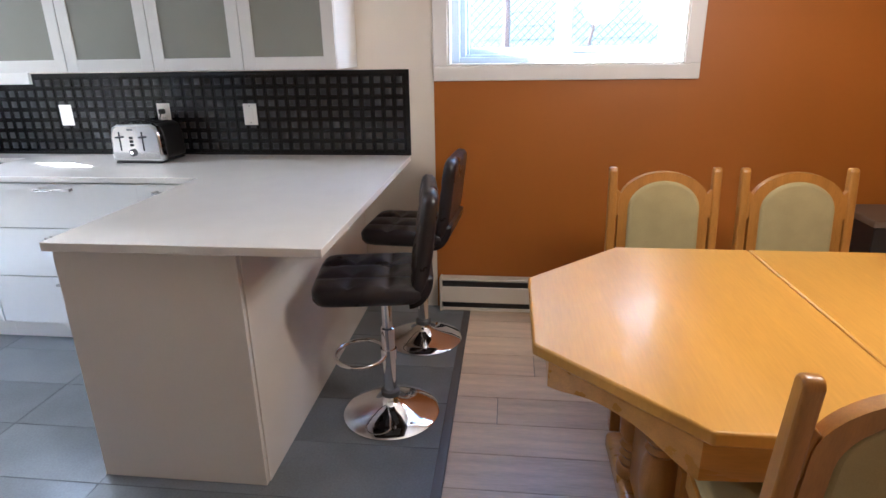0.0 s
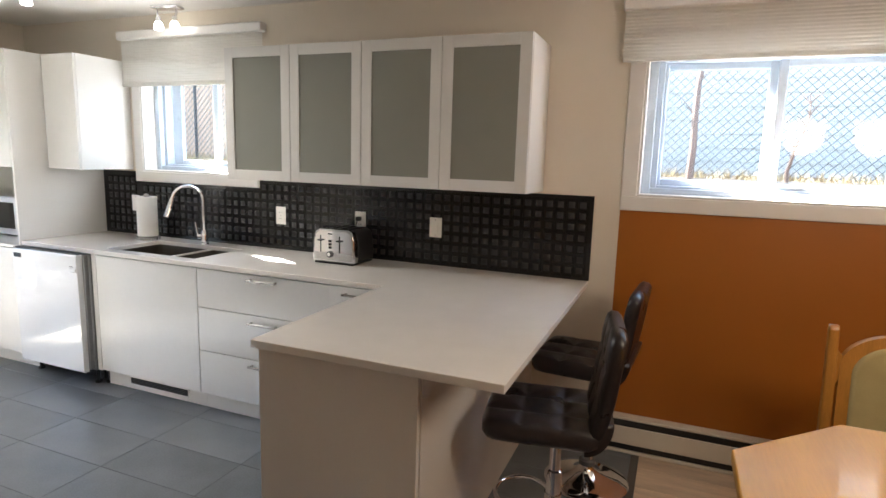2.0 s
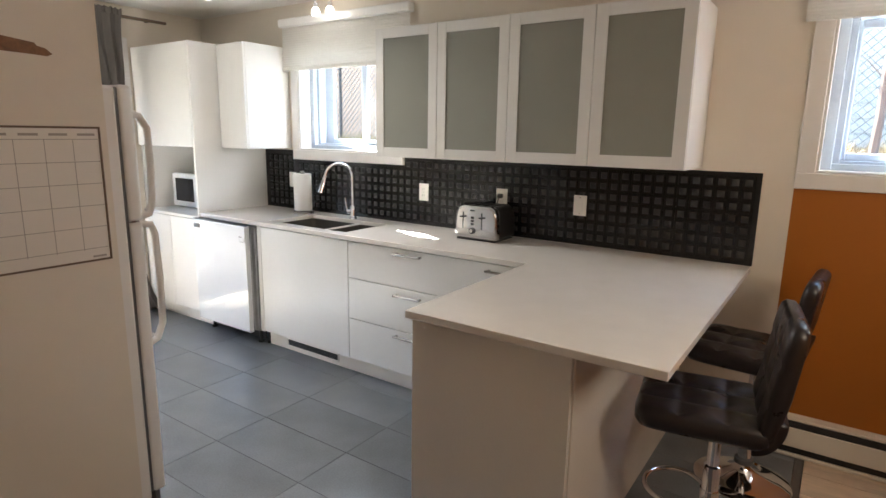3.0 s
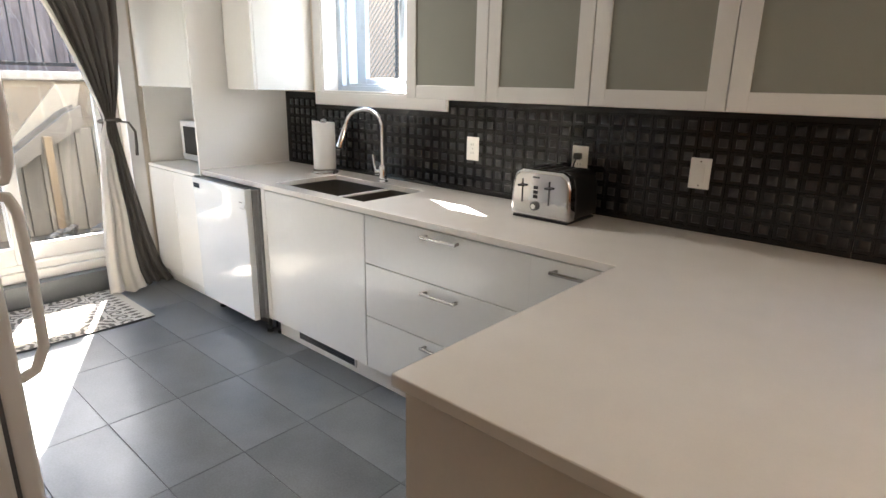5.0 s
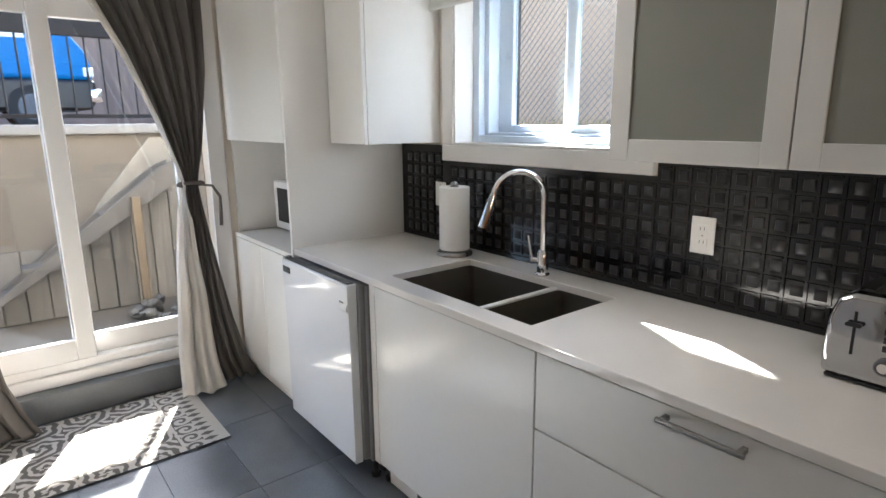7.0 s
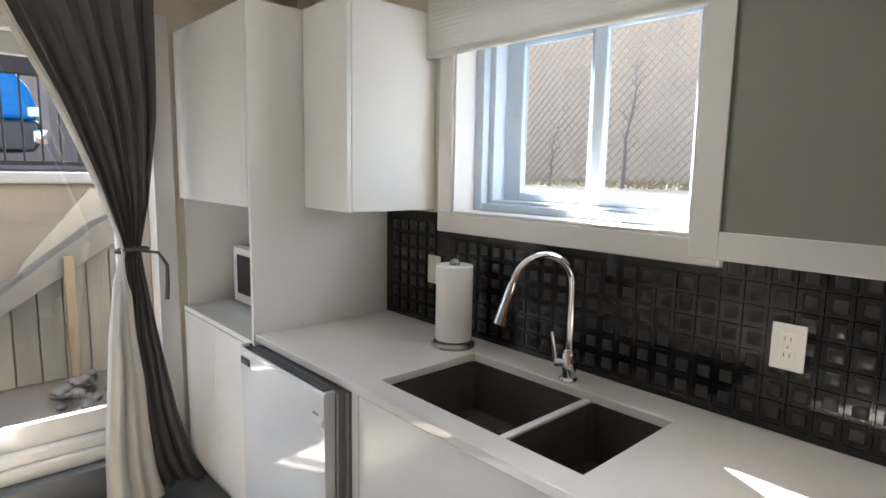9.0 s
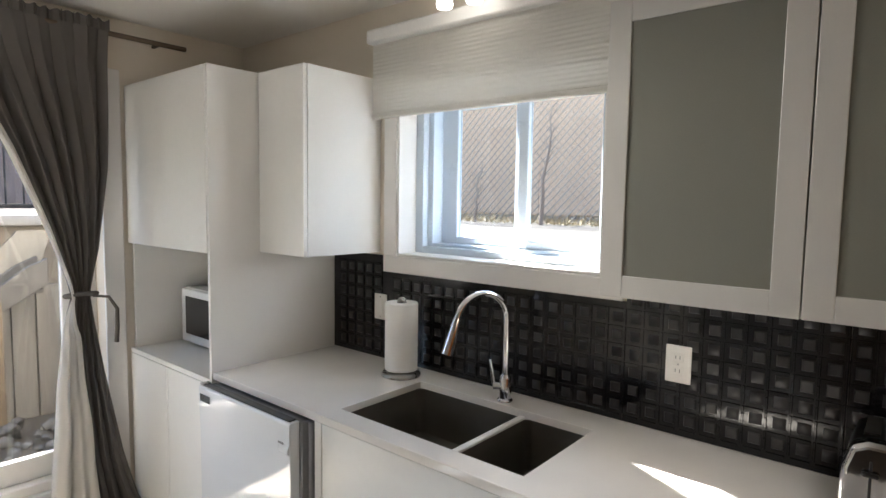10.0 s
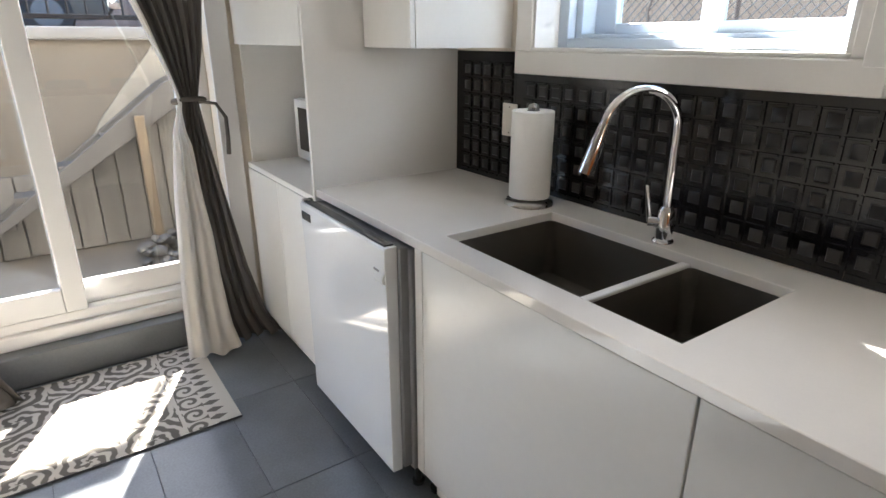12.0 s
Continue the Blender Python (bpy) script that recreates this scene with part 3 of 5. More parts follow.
# tall unit with an open microwave niche
TX0, TX1, TY = -4.490, -3.697, -0.652
tall = thing("tall_cabinet", ((TX0 + TX1) / 2, -0.33, 0), "tall white cabinet with an open microwave niche", "cabinet")
part("side_panel", B((TX1 - 0.018, TX1, TY + 0.002, -0.002, 0.10, 2.175), bevel=0.0015), BODY, tall)
part("side_panel", B((TX0, TX0 + 0.018, TY + 0.020, -0.002, 0.10, 2.175), bevel=0.0015), BODY, tall)
part("top_panel", B((TX0 + 0.018, TX1 - 0.018, TY + 0.02, -0.002, 2.157, 2.175)), BODY, tall)
part("back_panel", B((TX0 + 0.018, TX1 - 0.018, -0.012, -0.003, 0.88, 2.157)), BODY, tall)
part("niche_top", B((TX0 + 0.018, TX1 - 0.018, TY + 0.02, -0.012, 1.413, 1.431)), BODY, tall)
part("niche_shelf", B((TX0 - 0.001, TX1 - 0.0185, TY + 0.001, -0.012, 0.862, 0.885), bevel=0.002), BODY, tall)
part("upper_door", B((TX0, TX1 - 0.0195, TY, TY + 0.018, 1.411, 2.174), bevel=0.002), WHITE, tall)
part("lower_door", B((TX0, -4.105, TY, TY + 0.018, 0.112, 0.859), bevel=0.002), WHITE, tall)
part("lower_door", B((-4.102, TX1 - 0.0195, TY, TY + 0.018, 0.112, 0.859), bevel=0.002), WHITE, tall)
part("plinth", B((TX0, TX1, -0.59, -0.575, 0.002, 0.10)), TRIM, tall)

mw = thing("microwave", (-4.17, -0.25, 0.885), "white microwave with a black window in the niche", "microwave")
part("case", B((-4.400, -3.930, -0.418, -0.060, 0.897, 1.178), bevel=0.008), APPL, mw)
mdoor = part("door", B((-4.398, -4.06, -0.436, -0.419, 0.900, 1.175), bevel=0.006), APPL, mw)
part("window", B((-4.350, -4.09, -0.4385, -0.4355, 0.945, 1.138), bevel=0.003), DARKGLASS, mdoor, "black door window")
mpan = part("control_panel", B((-4.057, -3.932, -0.434, -0.419, 0.900, 1.175), bevel=0.004), APPL, mw)
part("display", B((-4.04, -3.95, -0.4365, -0.4335, 1.12, 1.155)), LCD, mpan)
for x in (-4.37, -3.96):
    for y in (-0.38, -0.10):
        part("foot", lathe([(0.012, 0), (0.012, 0.012)], (x, y, 0.8855), 10), BLACKPL, mw)


def wall_cabinet(name, x0, x1, y, z0, z1, label):
    ob = thing(name, ((x0 + x1) / 2, y / 2, z0), label, "wall cabinet")
    for a, b in ((x0, x0 + 0.018), (x1 - 0.018, x1)):
        part("side_panel", B((a, b, y + 0.020, -0.002, z0, z1), bevel=0.001), BODY, ob)
    part("bottom_panel", B((x0 + 0.018, x1 - 0.018, y + 0.020, -0.002, z0, z0 + 0.018), bevel=0.001), BODY, ob)
    part("top_panel", B((x0 + 0.018, x1 - 0.018, y + 0.020, -0.002, z1 - 0.018, z1), bevel=0.001), BODY, ob)
    part("back_panel", B((x0 + 0.018, x1 - 0.018, -0.012, -0.002, z0 + 0.018, z1 - 0.018)), BODY, ob)
    return ob


small = wall_cabinet("wall_cabinet", -3.690, -3.374, -0.424, 1.405, 2.175, "narrow white wall cabinet beside the sink window")
part("door", B((-3.688, -3.376, -0.424, -0.405, 1.406, 2.174), bevel=0.002), WHITE, small)

# two wall cabinets with frosted glass doors
UX = (-2.127, -1.663, -1.200, -0.737, -0.275)
UZ0, UZ1, UY = 1.393, 2.157, -0.390
for k in (0, 2):
    cab = wall_cabinet("glass_wall_cabinet", UX[k], UX[k + 2], UY, UZ0, UZ1, "white wall cabinet with two frosted glass doors in pale metal frames")
    tagged(cab, group="glass fronted wall cabinets")
    part("shelf", B((UX[k] + 0.02, UX[k + 2] - 0.02, UY + 0.06, -0.014, 1.77, 1.788)), BODY, cab)
    for j in (k, k + 1):
        a, b = UX[j] + 0.002, UX[j + 1] - 0.002
        w = 0.059
        dr = part("door", B((a, a + w, UY, UY + 0.019, UZ0 + 0.001, UZ1 - 0.001), (b - w, b, UY, UY + 0.019, UZ0 + 0.001, UZ1 - 0.001), (a + w, b - w, UY, UY + 0.019, UZ0 + 0.001, UZ0 + w), (a + w, b - w, UY, UY + 0.019, UZ1 - w, UZ1 - 0.001), bevel=0.0015), ALU, cab, "pale metal door frame")
        part("glass", B((a + w - 0.003, b - w + 0.003, UY + 0.005, UY + 0.011, UZ0 + w - 0.003, UZ1 - w + 0.003)), FROST, dr, "frosted grey glass")

# black embossed backsplash
PX, PZ = 0.0606, 0.0597


def backsplash(x0, x1, z0, z1):
    base, squares = ([], []), ([], [])

    def frustum(cx, cz, hx, hz, top_x, top_z, h, lists):
        verts, faces = lists
        i = len(verts)
        for (sx, sz) in ((-1, -1), (1, -1), (1, 1), (-1, 1)):
            verts.append((cx + sx * hx, -0.003, cz + sz * hz))
        for (sx, sz) in ((-1, -1), (1, -1), (1, 1), (-1, 1)):
            verts.append((cx + sx * top_x, -0.003 - h, cz + sz * top_z))
        faces.extend([(i + 4, i + 5, i + 6, i + 7), (i, i + 1, i + 5, i + 4), (i + 1, i + 2, i + 6, i + 5), (i + 2, i + 3, i + 7, i + 6), (i + 3, i, i + 4, i + 7)])
    first = math.ceil((x0 + 2.2935 - 0.018) / PX + 0.5)
    last_x = math.floor((x1 + 2.2935 + 0.018) / PX - 0.5)
    nz = int((z1 - z0 - 0.052) / PZ + 0.5) + 1
    for a in range(first, last_x + 1):
        for c in range(nz):
            cx, cz = -2.2935 + a * PX, z0 + 0.051 + c * PZ
            if cz + 0.018 > z1 or cx - 0.022 < x0 or cx + 0.026 > x1:
                continue
            wob = 0.0008 * math.sin(a * 12.9 + c * 7.3)
            frustum(cx, cz, 0.0172, 0.0172, 0.0138, 0.0138, 0.0040 + wob, squares)
            if cz + 0.034 < z1:
                frustum(cx - 0.006, cz + 0.0272, 0.0235, 0.0034, 0.0225, 0.0018, 0.0050, base)
                frustum(cx + 0.0262, cz + 0.0205, 0.0036, 0.0095, 0.0020, 0.0085, 0.0050, base)
            frustum(cx + 0.0262, cz - 0.008, 0.0036, 0.0170, 0.0020, 0.0160, 0.0050, base)
            if c == 0:
                frustum(cx - 0.006, cz - 0.0325, 0.0235, 0.0034, 0.0225, 0.0018, 0.0050, base)
    verts, faces = base
    i = len(verts)
    verts.extend([(x0, -0.0032, z0), (x1, -0.0032, z0), (x1, -0.0032, z1), (x0, -0.0032, z1), (x0, -0.0002, z0), (x1, -0.0002, z0), (x1, -0.0002, z1), (x0, -0.0002, z1)])
    faces.extend([(i, i + 1, i + 2, i + 3), (i + 1, i + 5, i + 6, i + 2), (i + 4, i, i + 3, i + 7), (i + 3, i + 2, i + 6, i + 7), (i + 4, i + 5, i + 1, i)])
    sheet = part("panel", raw(*base), BLACKTIN, splash)
    tagged(part("raised_square", raw(*squares), SHEENTIN, sheet), kind="stuff")


def raw(verts, faces):
    bm = bmesh.new()
    vs = [bm.verts.new(v) for v in verts]
    for f in faces:
        bm.faces.new([vs[k] for k in f])
    return bm


splash = thing("backsplash", (-1.8, 0, CT), "black embossed basketweave backsplash panels above the worktop", "backsplash", kind="structure")
backsplash(-3.695, -3.340, CT + 0.001, 1.392)
backsplash(-3.339, -2.206, CT + 0.001, 1.3195)
for seam_a, seam_b in ((-2.205, -1.596), (-1.5955, -0.990), (-0.9895, -0.384), (-0.3835, 0.004)):
    backsplash(seam_a, seam_b, CT + 0.001, 1.378)

# double bowl sink


def basin(x0, x1, y0, y1, z0, z1, t, r):
    """An open bowl with rounded corners and a rounded floor edge."""
    def ring(grow, z):
        rr = max(0.004, r + grow)
        pts = []
        for cx, cy, a0 in ((x1 - r, y1 - r, 0), (x0 + r, y1 - r, 90), (x0 + r, y0 + r, 180), (x1 - r, y0 + r, 270)):
            pts += [bm.verts.new((cx + rr * math.cos(radians(a0 + 18 * k)), cy + rr * math.sin(radians(a0 + 18 * k)), z)) for k in range(6)]
        return pts
    bm = bmesh.new()
    rings = [ring(t, z0 - t), ring(t, z1), ring(0, z1), ring(0, z0 + 0.02), ring(-0.006, z0 + 0.006), ring(-0.020, z0)]
    for p, q in zip(rings, rings[1:]):
        for k in range(24):
            bm.faces.new((p[k], p[(k + 1) % 24], q[(k + 1) % 24], q[k]))
    bm.faces.new(rings[0])
    bm.faces.new(rings[-1])
    return bm


sx0, sx1, sy0, sy1, dv = -2.985, -2.245, -0.556, -0.145, -2.503
sink = thing("sink", (-2.6, -0.35, 0.68), "dark taupe undermount sink with two bowls", "sink")
for a, b in ((sx0, dv - 0.012), (dv + 0.012, sx1)):
    bm = basin(a, b, sy0, sy1, 0.690, 0.888, 0.006, 0.028)
    bowl = part("bowl", bm, SINK, sink)
    part("drain", lathe([(0.0, 0.0), (0.030, 0.0), (0.042, 0.002), (0.045, 0.004), (0.045, -0.004)][1:], ((a + b) / 2, sy1 - 0.12, 0.6935), 20), STEEL, bowl, "steel drain")
part("divider", B((dv - 0.0122, dv + 0.0122, sy0 + 0.001, sy1 - 0.001, 0.884, 0.897), bevel=0.004), TRIM, sink, "pale divider edge between the bowls")

# faucet
fau = thing("faucet", (-2.606, -0.105, CT), "chrome gooseneck kitchen faucet with a pull-down spray", "faucet")
fx, fy = -2.606, -0.105
dxy = Vector((-0.34, -0.94, 0)).normalized()
part("base", lathe([(0.029, 0), (0.029, 0.006), (0.023, 0.012), (0.022, 0.085), (0.015, 0.10)], (fx, fy, CT + 0.0005), 24), CHROME, fau)
arc = [Vector((fx, fy, CT + 0.09)), Vector((fx, fy, CT + 0.20)), Vector((fx, fy, CT + 0.30))]
arc += [Vector((fx, fy, CT + 0.305)) + dxy * (0.106 - 0.106 * math.cos(a)) + Vector((0, 0, 0.098 * math.sin(a))) for a in [math.pi * i / 16 for i in range(1, 16)]]
part("neck", tube(arc, 0.0115, 14), CHROME, fau)
tip0 = arc[-1]
tip = tip0 + (arc[-1] - arc[-2]).normalized() * 0.128
bm = tube([tip0, tip0 + (tip - tip0) * 0.25, tip0 + (tip - tip0) * 0.6, tip], 0.0135, 14, r_end=0.021)
part("spray_head", bm, CHROME, fau)
lv = Vector((-0.80, -0.60, 0)).normalized()
lv0 = Vector((fx, fy, CT + 0.055))
bm = tube([lv0, lv0 + lv * 0.045], 0.016, 14)
join(bm, tube([lv0 + lv * 0.040, lv0 + lv * 0.048 + Vector((0, 0, 0.045)), lv0 + lv * 0.056 + Vector((0, 0, 0.10))], 0.0075, 10, r_end=0.0055))
part("lever", bm, CHROME, fau)

# paper towel holder
pth = thing("paper_towel_holder", (-3.105, -0.135, CT), "steel paper towel holder with a full white roll", "paper towel")
px, py = -3.105, -0.135
part("base", lathe([(0.082, 0), (0.082, 0.010), (0.074, 0.018), (0.02, 0.022)], (px, py, CT + 0.0005), 32), STEEL, pth)
part("rod", lathe([(0.006, 0), (0.006, 0.30)], (px, py, CT + 0.02), 12), STEEL, pth)
part("finial", lathe([(0.008, 0.0), (0.016, 0.006), (0.019, 0.016), (0.014, 0.026), (0.004, 0.030)], (px, py, CT + 0.298), 16), STEEL, pth)
bm = lathe([(0.066, 0.0), (0.068, 0.004), (0.068, 0.276), (0.066, 0.280), (0.024, 0.280), (0.021, 0.276)], (px, py, CT + 0.026), 40)
part("paper_roll", bm, PAPER, pth)
part("core_hole", lathe([(0.0205, 0), (0.0205, 0.0012)], (px, py, CT + 0.3058), 20), DARKGREY, pth)


# outlets and switches
def outlet(x, z, kind):
    ob = thing("wall_outlet", (x, -0.009, z), {"decora": "white rocker switch plate on the black backsplash", "duplex": "white duplex outlet plate on the black backsplash", "plug": "white outlet with a black plug on the backsplash"}[kind], "outlet", "wall plates")
    part("plate", B((x - 0.039, x + 0.039, -0.0135, -0.0085, z - 0.059, z + 0.059), bevel=0.003), PLATE, ob)
    if kind == "decora":
        part("rocker", B((x - 0.017, x + 0.017, -0.0165, -0.0132, z - 0.034, z + 0.034), bevel=0.0015), PLATE, ob)
        for dz in (-0.046, 0.046):
            part("screw", lathe([(0.003, 0), (0.003, 0.0012)], (x, -0.0147, z + dz), 10, "Y"), STEEL, ob)
    else:
        for dz in (-0.021, 0.021):
            sock = part("socket", B((x - 0.017, x + 0.017, -0.0160, -0.0132, z + dz - 0.014, z + dz + 0.014), bevel=0.003), PLATE, ob)
            part("slot", B((x - 0.008, x - 0.006, -0.0163, -0.0158, z + dz - 0.004, z + dz + 0.006), (x + 0.005, x + 0.007, -0.0163, -0.0158, z + dz - 0.004, z + dz + 0.006)), BLACKPL, sock)
        part("screw", lathe([(0.003, 0), (0.003, 0.0012)], (x, -0.0147, z), 10, "Y"), STEEL, ob)
    return ob


outlet(-3.358, 1.155, "decora")
outlet(-2.029, 1.145, "duplex")
outlet(-1.421, 1.150, "plug")
outlet(-0.906, 1.146, "decora")
cord = thing("power_cord", (-1.421, -0.03, 1.16), "black plug and cord running down to the toaster", "power cord")
part("plug", B((-1.436, -1.406, -0.048, -0.0165, 1.152, 1.180), bevel=0.006), BLACKPL, cord)
part("cable", tube([(-1.421, -0.045, 1.158), (-1.424, -0.058, 1.13), (-1.432, -0.055, 1.08), (-1.44, -0.04, 1.0), (-1.44, -0.030, 0.95), (-1.43, -0.030, 0.922)], 0.0035, 8), BLACKPL, cord)

# toaster
toa = thing("toaster", (-1.44, -0.17, CT), "polished chrome four-slot toaster with black sides", "toaster")
prof = [(-1.583, 0.935), (-1.584, 0.96), (-1.580, 1.06), (-1.566, 1.108), (-1.535, 1.124), (-1.345, 1.124), (-1.314, 1.108), (-1.300, 1.06), (-1.296, 0.96), (-1.297, 0.935)]
part("front_shell", slab([(x, z - 0.009 if z < 0.94 else z) for x, z in prof], -0.292, -0.235, 0.014, "XZ", 4), TOASTER, toa)
inner = [(x * 0.985 - 1.44 * 0.015, z * 0.985 + 0.93 * 0.015) for x, z in prof]
part("body", slab(inner, -0.240, -0.055, 0.006, "XZ"), BLACKPL, toa, "black body and top")
part("base", B((-1.574, -1.306, -0.287, -0.058, 0.9165, 0.9255), bevel=0.006), BLACKPL, toa)
for k in range(4):
    x = -1.545 + 0.056 * k
    part("slot", B((x, x + 0.030, -0.215, -0.078, 1.116, 1.1245)), TYRE, toa)
for x in (-1.525, -1.395):
    tr = part("lever_track", B((x - 0.003, x + 0.003, -0.2945, -0.2905, 0.985, 1.085), bevel=0.001), BLACKPL, toa)
    part("lever", B((x - 0.016, x + 0.016, -0.310, -0.2925, 1.052, 1.061), bevel=0.004), BLACKPL, tr)
for k in range(3):
    part("button", B((-1.470, -1.450, -0.2955, -0.2905, 1.008 + 0.019 * k, 1.022 + 0.019 * k), bevel=0.002), BLACKPL, toa)
part("knob", lathe([(0.019, 0), (0.019, -0.010), (0.015, -0.014)], (-1.460, -0.2915, 0.975), 20, "Y"), DARKGREY, toa)
part("knob_cap", lathe([(0.011, 0), (0.011, -0.002)], (-1.460, -0.3052, 0.975), 16, "Y"), CHROME, toa)
part("badge", B((-1.476, -1.444, -0.2938, -0.2912, 1.092, 1.099), bevel=0.001), DARKGREY, toa)

# ---- fridge and calendar ----
fr = thing("fridge", (-2.24, -2.4, 0), "white top-freezer fridge with long looped handles", "fridge")
FX0, FX1 = -2.610, -1.872
part("cabinet", B((FX0, FX1, -2.80, -2.096, 0.03, 1.695), bevel=0.012), FRIDGEW, fr)
part("gasket", B((FX0 + 0.01, FX1 - 0.008, -2.097, -2.086, 0.06, 1.690)), DARKGREY, fr, "dark door gasket")
for z0, z1 in ((0.055, 1.190), (1.198, 1.700)):
    dr = part("door", B((FX0, FX1, -2.087, -2.035, z0, z1), bevel=0.014, segments=3), FRIDGEW, fr)
    hx = FX1 - 0.045
    if z0 > 1:
        pts = [(hx, -2.034, 1.600), (hx, -1.995, 1.590), (hx, -1.968, 1.545), (hx, -1.965, 1.40), (hx, -1.970, 1.26), (hx, -1.985, 1.215), (hx, -2.034, 1.206)]
    else:
        pts = [(hx, -2.034, 1.180), (hx, -1.985, 1.172), (hx, -1.970, 1.13), (hx, -1.965, 0.95), (hx, -1.968, 0.76), (hx, -1.995, 0.70), (hx, -2.034, 0.685)]
    dense = []
    for (a, b) in zip(pts, pts[1:]):
        dense += [Vector(a).lerp(Vector(b), f / 3) for f in range(3)]
    part("handle", tube(dense + [Vector(pts[-1])], 0.014, 12), FRIDGEW, dr)
part("hinge", B((FX1 - 0.07, FX1 - 0.01, -2.085, -2.045, 1.1905, 1.1975)), STEEL, fr)
part("toe_grille", B((FX0 + 0.01, FX1 - 0.01, -2.08, -2.06, 0.004, 0.052)), DARKGREY, fr)

cal = thing("calendar_board", (-1.832, -2.49, 1.08), "white month calendar board with a thin brown frame on the partition", "calendar")
part("board", B((-1.8338, -1.831, -2.80, -2.185, 1.083, 1.544)), BOARD, cal)
for box in ((-1.8335, -1.828, -2.80, -2.181, 1.078, 1.085), (-1.8335, -1.828, -2.80, -2.181, 1.541, 1.548), (-1.8335, -1.828, -2.188, -2.181, 1.085, 1.541), (-1.8335, -1.828, -2.80, -2.793, 1.085, 1.541)):
    part("frame", B(box, bevel=0.001), BROWNFR, cal)
for k in range(1, 7):
    y = -2.185 - 0.0865 * k
    part("grid_line", B((-1.8315, -1.8304, y - 0.001, y + 0.001, 1.12, 1.505)), INK, cal)
for k in range(6):
    z = 1.125 + 0.076 * k
    part("grid_line", B((-1.8315, -1.8304, -2.78, -2.19, z - 0.001, z + 0.001)), INK, cal)
for k in range(7):
    y = -2.228 - 0.0865 * k
    part("writing", B((-1.8315, -1.8303, y - 0.028, y + 0.028, 1.517, 1.525)), INK, cal)
part("writing", B((-1.8315, -1.8303, -2.245, -2.20, 1.092, 1.099)), INK, cal)
strip = [(-2.62, 1.765), (-2.45, 1.772), (-2.36, 1.770), (-2.318, 1.768), (-2.303, 1.776), (-2.322, 1.792), (-2.345, 1.797), (-2.352, 1.806), (-2.45, 1.818), (-2.62, 1.835)]
solo("torn_strip", slab(strip, -1.8338, -1.831, 0, "YZ"), TAPE, (-1.832, -2.45, 1.79), "torn brown strip stuck on the partition", "tape")

# ---- curtains ----
CX = -4.425
rod = thing("curtain_rod", (CX, -1.3, 2.39), "dark metal curtain rod above the patio door", "curtain rod")
part("rod", tube([(CX, -0.375, 2.392), (CX, -1.5, 2.392), (CX, -2.70, 2.392)], 0.012, 12), BROWNFR, rod)
for y in (-0.50, -1.52, -2.6):
    part("bracket", B((WX + 0.0005, CX, y - 0.008, y + 0.008, 2.385, 2.399), bevel=0.002), BROWNFR, rod)


